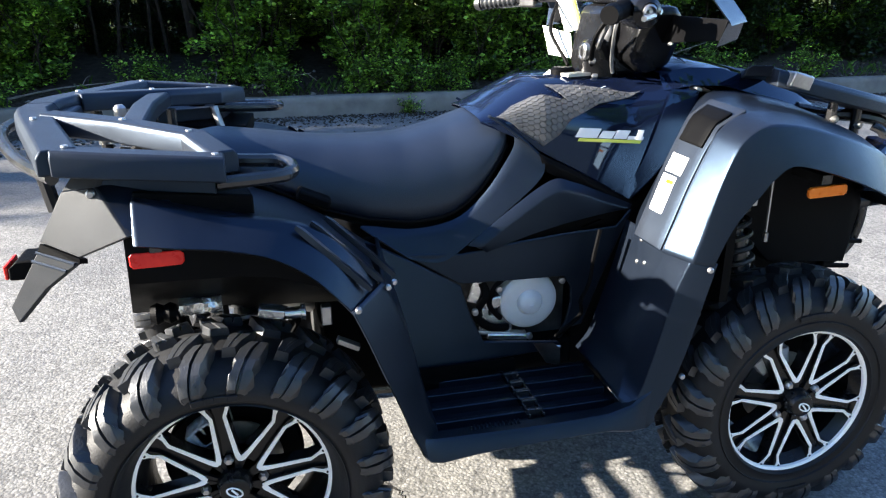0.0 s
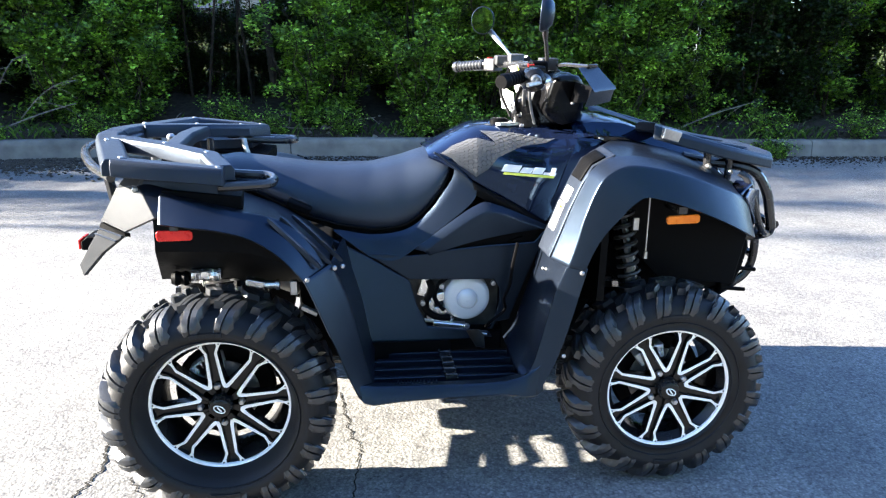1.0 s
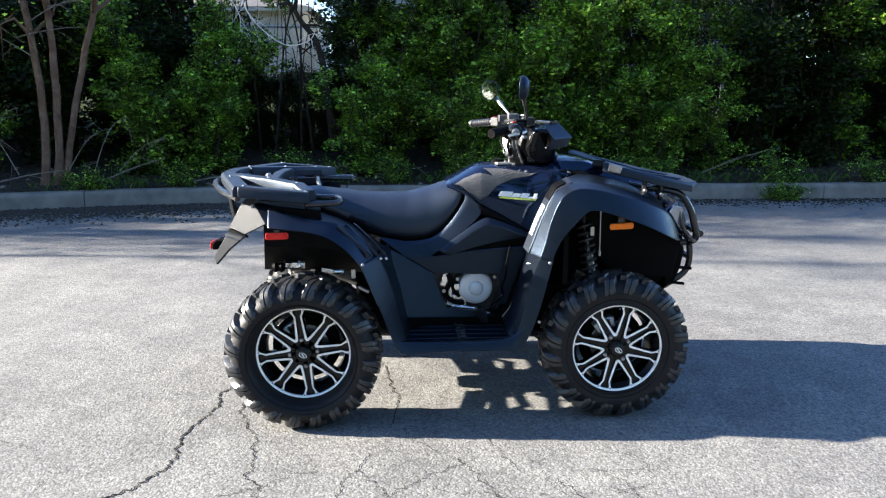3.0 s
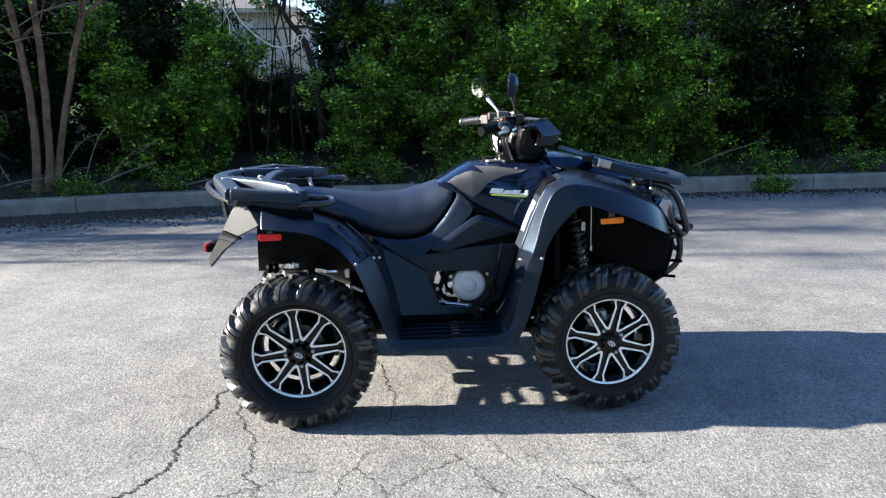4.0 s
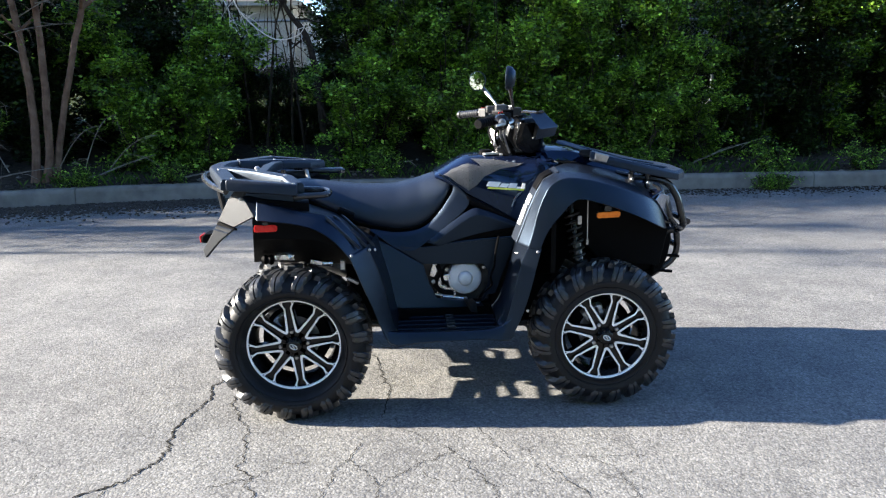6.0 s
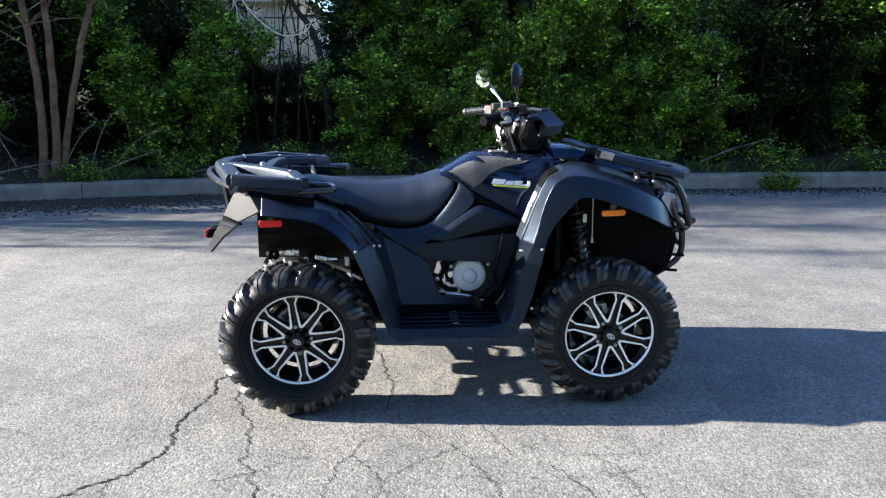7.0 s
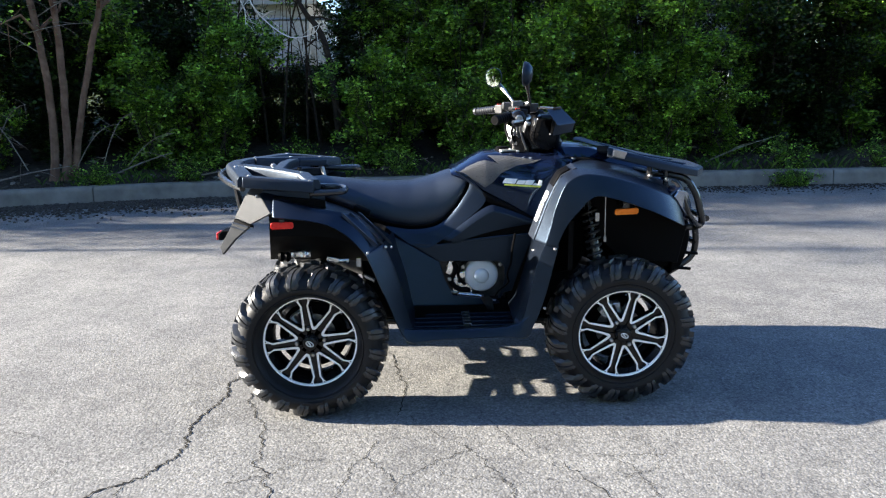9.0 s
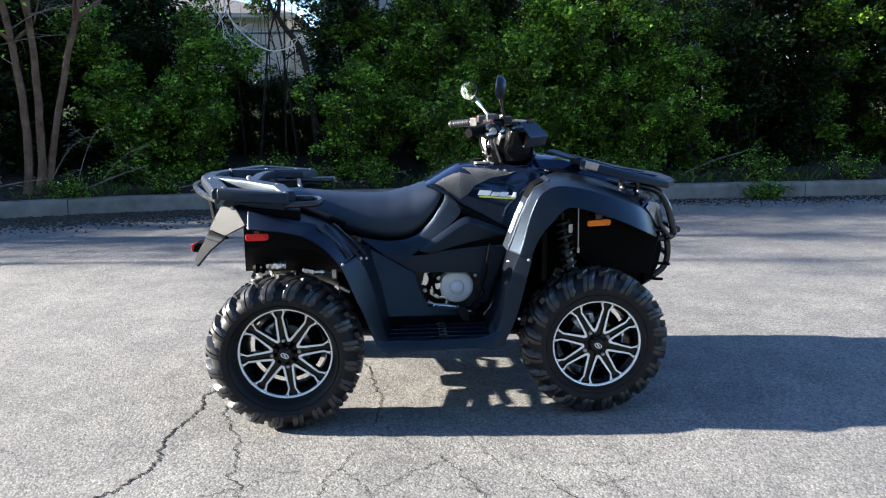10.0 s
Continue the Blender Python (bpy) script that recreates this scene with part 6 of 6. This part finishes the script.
g.done("frame", TUBE, quad, "black tubular steel frame")
Geo().slab([(-0.42, -0.16, 0.27), (0.45, -0.16, 0.255), (0.62, -0.12, 0.30), (0.62, 0.12, 0.30), (0.45, 0.16, 0.255), (-0.42, 0.16, 0.27)], (0, 0, 0.012)).done("skid_plate", MATT, quad)
for x in (-WB, WB):
    Geo().lathe([(-0.10, 0.05), (-0.08, 0.075), (0.08, 0.075), (0.10, 0.05)], (x, 0, 0.34), seg=20).box((x, 0, 0.40), (0.14, 0.12, 0.10)).done("differential", ENGINE, quad, bevel=0.01)
g = Geo().tube(smooth_path([(-0.45, -0.10, 0.52), (-0.60, -0.16, 0.60), (-0.68, -0.22, 0.615), (-0.73, -0.24, 0.612)]), [0.03] * 4 + [0.042] * 12, 14)
g.done("muffler", STEEL, quad, "dull steel muffler")
g = Geo().lathe([(0, 0.030), (0.05, 0.030), (0.06, 0.022)], (-0.73, -0.24, 0.612), "x", 14, -1)
g.done("exhaust_tip", CASTING, quad, "pale steel exhaust tip")

for s in (-1, 1):
    rng, rows = random.Random(6), []
    for i in range(13):
        x = -0.715 + 0.0065 * i
        rows.append([(x, s * (0.40 + (0.020 + rng.uniform(-0.004, 0.004)) * math.cos(a)), 0.664 + (0.018 + rng.uniform(-0.004, 0.004)) * math.sin(a)) for a in (2 * math.pi * k / 12 for k in range(12))])
    Geo().loft(rows, closed=True, caps=True).done("heat_shield", FOIL, quad, "crinkled bright heat shield", angle=20)
    Geo().lathe([(0, 0.016), (0.012, 0.022), (0.024, 0.016), (0.036, 0.022), (0.048, 0.016)], (-0.722, s * 0.40, 0.652), "x", 14, -1).done("rubber_bellows", MATT, quad)
    Geo().box((-0.545, s * 0.42, 0.643), (0.05, 0.03, 0.020), Matrix.Rotation(0.2, 3, "Y")).done("spring_seat", FOIL, quad, bevel=0.003)
    Geo().lathe([(0, 0.012), (0.03, 0.012), (0.032, 0.016), (0.04, 0.016), (0.042, 0.0)], (-0.52, s * 0.42, 0.636), "x", 12).done("pipe_joint", FOIL, quad)
    Geo().box((-0.44, s * 0.43, 0.63), (0.02, 0.02, 0.04)).done("bracket", STEEL, quad, bevel=0.002)
    Geo().box((-0.40, s * 0.44, 0.565), (0.05, 0.02, 0.012), Matrix.Rotation(0.5, 3, "Y")).done("bracket", STEEL, quad, bevel=0.002)
    Geo().box((-0.435, s * 0.215, 0.808), (0.075, 0.05, 0.024), Matrix.Rotation(0.42, 3, "Y")).done("seat_clasp", MATT, quad, "black seat clasp", bevel=0.006)
Geo().slab([(0.30, -0.21, 1.09), (0.32, -0.22, 1.20), (0.40, -0.22, 1.205), (0.435, -0.20, 1.15), (0.43, -0.16, 1.06), (0.36, -0.16, 1.04)], (0, 0.42, 0)).done("headstock_cover", RIMBLACK, quad, "black bodywork round the steering head", bevel=0.024)

# ---- handlebar ----
Geo().slab([(0.262, -0.085, 1.02), (0.250, -0.085, 1.07), (0.275, -0.085, 1.14), (0.285, -0.085, 1.20), (0.41, -0.085, 1.205), (0.445, -0.085, 1.17), (0.44, -0.085, 1.11), (0.475, -0.085, 1.06), (0.43, -0.085, 1.03)], (0, 0.17, 0)).done("steering_cover", RIMBLACK, quad, "black steering housing", bevel=0.022)
Geo().loft([[(x0 + r * math.cos(a), -0.075 + r * 0.9 * math.sin(a), z + 0.35 * r * math.cos(a)) for a in (2 * math.pi * k / 16 for k in range(16))] for x0, z, r in [(0.280, 1.02, 0.046), (0.272, 1.06, 0.044), (0.262, 1.09, 0.038), (0.252, 1.115, 0.028), (0.247, 1.122, 0.016)]], closed=True, caps=True).done("ignition_cover", RIMBLACK, quad, "glossy black ignition cover")
Geo().lathe([(0, 0.020), (0.010, 0.020), (0.014, 0.015), (0.008, 0.012), (0.008, 0)], (0.236, -0.090, 1.095), "x", 16, -1).done("ignition_lock", STEEL, quad, "chrome ignition lock")
Geo().tube(smooth_path([(0.115, -0.44, 1.192), (0.215, -0.33, 1.207), (0.29, -0.18, 1.215), (0.31, 0, 1.218), (0.29, 0.18, 1.215), (0.215, 0.33, 1.207), (0.115, 0.44, 1.192)]), 0.0125, 10).done("handlebar", TUBE, quad, "black handlebar")
for s in (-1, 1):
    g = Geo()
    path = [Vector((0.205, s * 0.345, 1.206)), Vector((0.125, s * 0.432, 1.194))]
    d = (path[1] - path[0])
    g.tube([path[0] + d * k / 16 for k in range(17)], [0.019 if k % 2 else 0.0165 for k in range(17)], 12)
    g.tube([path[1], path[1] + d.normalized() * 0.018], [0.021, 0.018], 12)
    g.done("grip", LUG if s > 0 else MATT, quad, "ribbed rubber grip")
    Geo().box((0.232, s * 0.305, 1.208), (0.055, 0.05, 0.045), Matrix.Rotation(s * 0.75, 3, "Z")).box((0.255, s * 0.265, 1.225), (0.05, 0.05, 0.035)).done("switch_block", MATT if s < 0 else ENGINE, quad, "handlebar switch block", bevel=0.006)
    Geo().box((0.222, s * 0.315, 1.230), (0.018, 0.012, 0.008)).done("switch", RED, quad, "small red switch")
    Geo().tube(smooth_path([(0.265, s * 0.31, 1.205), (0.26, s * 0.37, 1.195), (0.185, s * 0.445, 1.185)]), 0.006, 6).done("brake_lever", STEEL, quad, "brake lever")
    Geo().box((0.295, s * 0.22, 1.232), (0.05, 0.05, 0.035)).done("fluid_reservoir", PAD if s > 0 else ENGINE, quad, "brake fluid reservoir", bevel=0.004)
    # mirror
    b = Vector((0.285, s * 0.25, 1.24))
    c = Vector((0.200, 0.365, 1.362)) if s > 0 else Vector((0.255, -0.30, 1.372))
    root = b.lerp(c, 0.28)
    e = c + Vector((0.028, 0.022, -0.034)) if s > 0 else c
    mirror = Geo().tube([b, b.lerp(e, 0.4), b.lerp(e, 0.6), e], [0.006, 0.006, 0.010, 0.010], 8).done("mirror", STEEL if s > 0 else TUBE, quad, "round rear-view mirror on a stalk")
    n = Vector((-0.44, -0.89, 0.01)).normalized() if s > 0 else Vector((-0.96, 0.28, 0.05)).normalized()
    u = Vector((0, 0, 1)).cross(n).normalized()
    w = n.cross(u)
    def disc(k, d):
        return [c + n * d + u * (0.043 * k * math.cos(a)) + w * (0.047 * k * math.sin(a)) * (1.08 if math.sin(a) < 0 else 1) for a in (2 * math.pi * i / 28 for i in range(28))]
    Geo().loft([disc(0.2, -0.030), disc(0.6, -0.026), disc(0.92, -0.012), disc(1.0, 0.0), disc(1.0, 0.006), disc(0.95, 0.008), disc(0.93, 0.004)], closed=True, caps=True).done("mirror_shell", PLASTIC, mirror, "mirror shell")
    Geo().add(disc(0.925, 0.0062), [tuple(range(28))]).done("mirror_glass", MIRROR, mirror, "mirror glass")
# instruments and hand guards
Geo().slab([(0.295, -0.075, 1.205), (0.30, -0.075, 1.232), (0.37, -0.075, 1.215), (0.39, -0.075, 1.19)], (0, 0.15, 0)).done("instrument_pod", RIMBLACK, quad, "black instrument pod", bevel=0.008)
for s in (-1, 1):
    guard = Geo().slab([mirrored(p, s) for p in [(0.318, 0.442, 1.232), (0.385, 0.400, 1.236), (0.440, 0.392, 1.184), (0.352, 0.470, 1.180)]], (0.008, -s * 0.002, -0.010)).done("hand_guard", PLASTIC, quad, "charcoal hand guard", bevel=0.002)
    Geo().slab([mirrored(p, s) for p in [(0.352, 0.470, 1.180), (0.440, 0.392, 1.184), (0.428, 0.390, 1.140), (0.340, 0.455, 1.130)]], (0.006, -s * 0.006, 0)).done("guard_skirt", PLASTIC, guard)
    Geo().slab([mirrored(p, s) for p in [(0.362, 0.450, 1.182), (0.352, 0.448, 1.142), (0.392, 0.08, 1.110), (0.398, 0.08, 1.180)]], (0.006, 0, 0)).done("guard_inner", MATT, guard, "black inner face of the hand guard", bevel=0.001)
    Geo().tube([(0.30, s * 0.14, 1.222), (0.328, s * 0.30, 1.234), (0.352, s * 0.425, 1.234), (0.380, s * 0.405, 1.236)], 0.006, 6).done("guard_arm", TUBE, guard)
Geo().lathe([(0, 0.030), (0.05, 0.034), (0.075, 0.030), (0.085, 0.018), (0.08, 0.016)], (0.215, -0.325, 1.196), seg=24, s=-1).done("throttle_housing", RIMBLACK, quad, "black throttle housing")
Geo().lathe([(0.07, 0.017), (0.088, 0.015), (0.090, 0.011), (0.082, 0.009), (0.082, 0.004), (0.09, 0.004), (0.09, 0)], (0.215, -0.325, 1.196), seg=20, s=-1).done("bar_end", STEEL, quad, "bright bar end")
for n, pts in enumerate([[(0.25, -0.22, 1.21), (0.24, -0.18, 1.16), (0.26, -0.10, 1.10), (0.30, -0.08, 1.04)], [(0.25, -0.20, 1.20), (0.22, -0.16, 1.13), (0.25, -0.10, 1.06)], [(0.27, 0.2, 1.2), (0.23, 0.14, 1.13), (0.25, 0.08, 1.05)]]):
    Geo().tube(smooth_path(pts), 0.0055, 6).done("cable", MATT if n else STEEL, quad, "control cable")
Geo().lathe([(0, 0.03), (0.012, 0.03), (0.018, 0.024), (0.018, 0)], (0.19, -0.06, 1.040), "z", 16).done("fuel_cap", MATT, quad, "black fuel cap")
Geo().box((0.215, -0.10, 1.044), (0.08, 0.03, 0.008), Matrix.Rotation(0.3, 3, "Z")).done("steering_plate", STEEL, quad)
# small bright hardware round the steering head
for n, (x, y, z, r, ax) in enumerate([(0.243, -0.115, 1.075, 0.007, "x"), (0.252, -0.118, 1.040, 0.006, "x"), (0.285, -0.205, 1.165, 0.009, "y"), (0.375, -0.225, 1.120, 0.004, "y"), (0.255, -0.235, 1.205, 0.012, "y")]):
    Geo().lathe([(-0.006, r), (0.004, r), (0.007, r * 0.6), (0.007, 0)], (x, y, z), ax, 10, -1).done("bar_bolt", STEEL, quad, "bright bolt head")
Geo().slab([(0.262, -0.222, 1.238), (0.318, -0.222, 1.242), (0.322, -0.222, 1.214), (0.266, -0.222, 1.208)], (0, 0.04, 0)).done("bar_clamp", CASTING, quad, "grey cast bar clamp", bevel=0.004)
Geo().tube(smooth_path([(0.262, -0.20, 1.205), (0.250, -0.20, 1.16), (0.262, -0.17, 1.11), (0.285, -0.15, 1.05)]), 0.0045, 6).done("cable", STEEL, quad, "control cable")
# papers hanging from the bar
Geo().slab([(0.245, 0.24, 1.140), (0.262, 0.08, 1.126), (0.262, 0.08, 1.066), (0.240, 0.24, 1.070)], (0.001, 0.001, 0)).done("hang_tag", WHITE, quad, "white paper tag hanging from the bar")
tag = Geo().slab([(0.267, 0.200, 1.207), (0.278, 0.100, 1.216), (0.305, 0.100, 1.141), (0.297, 0.200, 1.119)], (0.001, 0.001, 0)).done("hang_tag", WHITE, quad, "white paper tag with a yellow stripe, print left blank")
Geo().slab([(0.274, 0.118, 1.212), (0.276, 0.102, 1.214), (0.303, 0.102, 1.142), (0.301, 0.118, 1.139)], (-0.002, -0.001, 0)).done("stripe", YELLOW, tag)
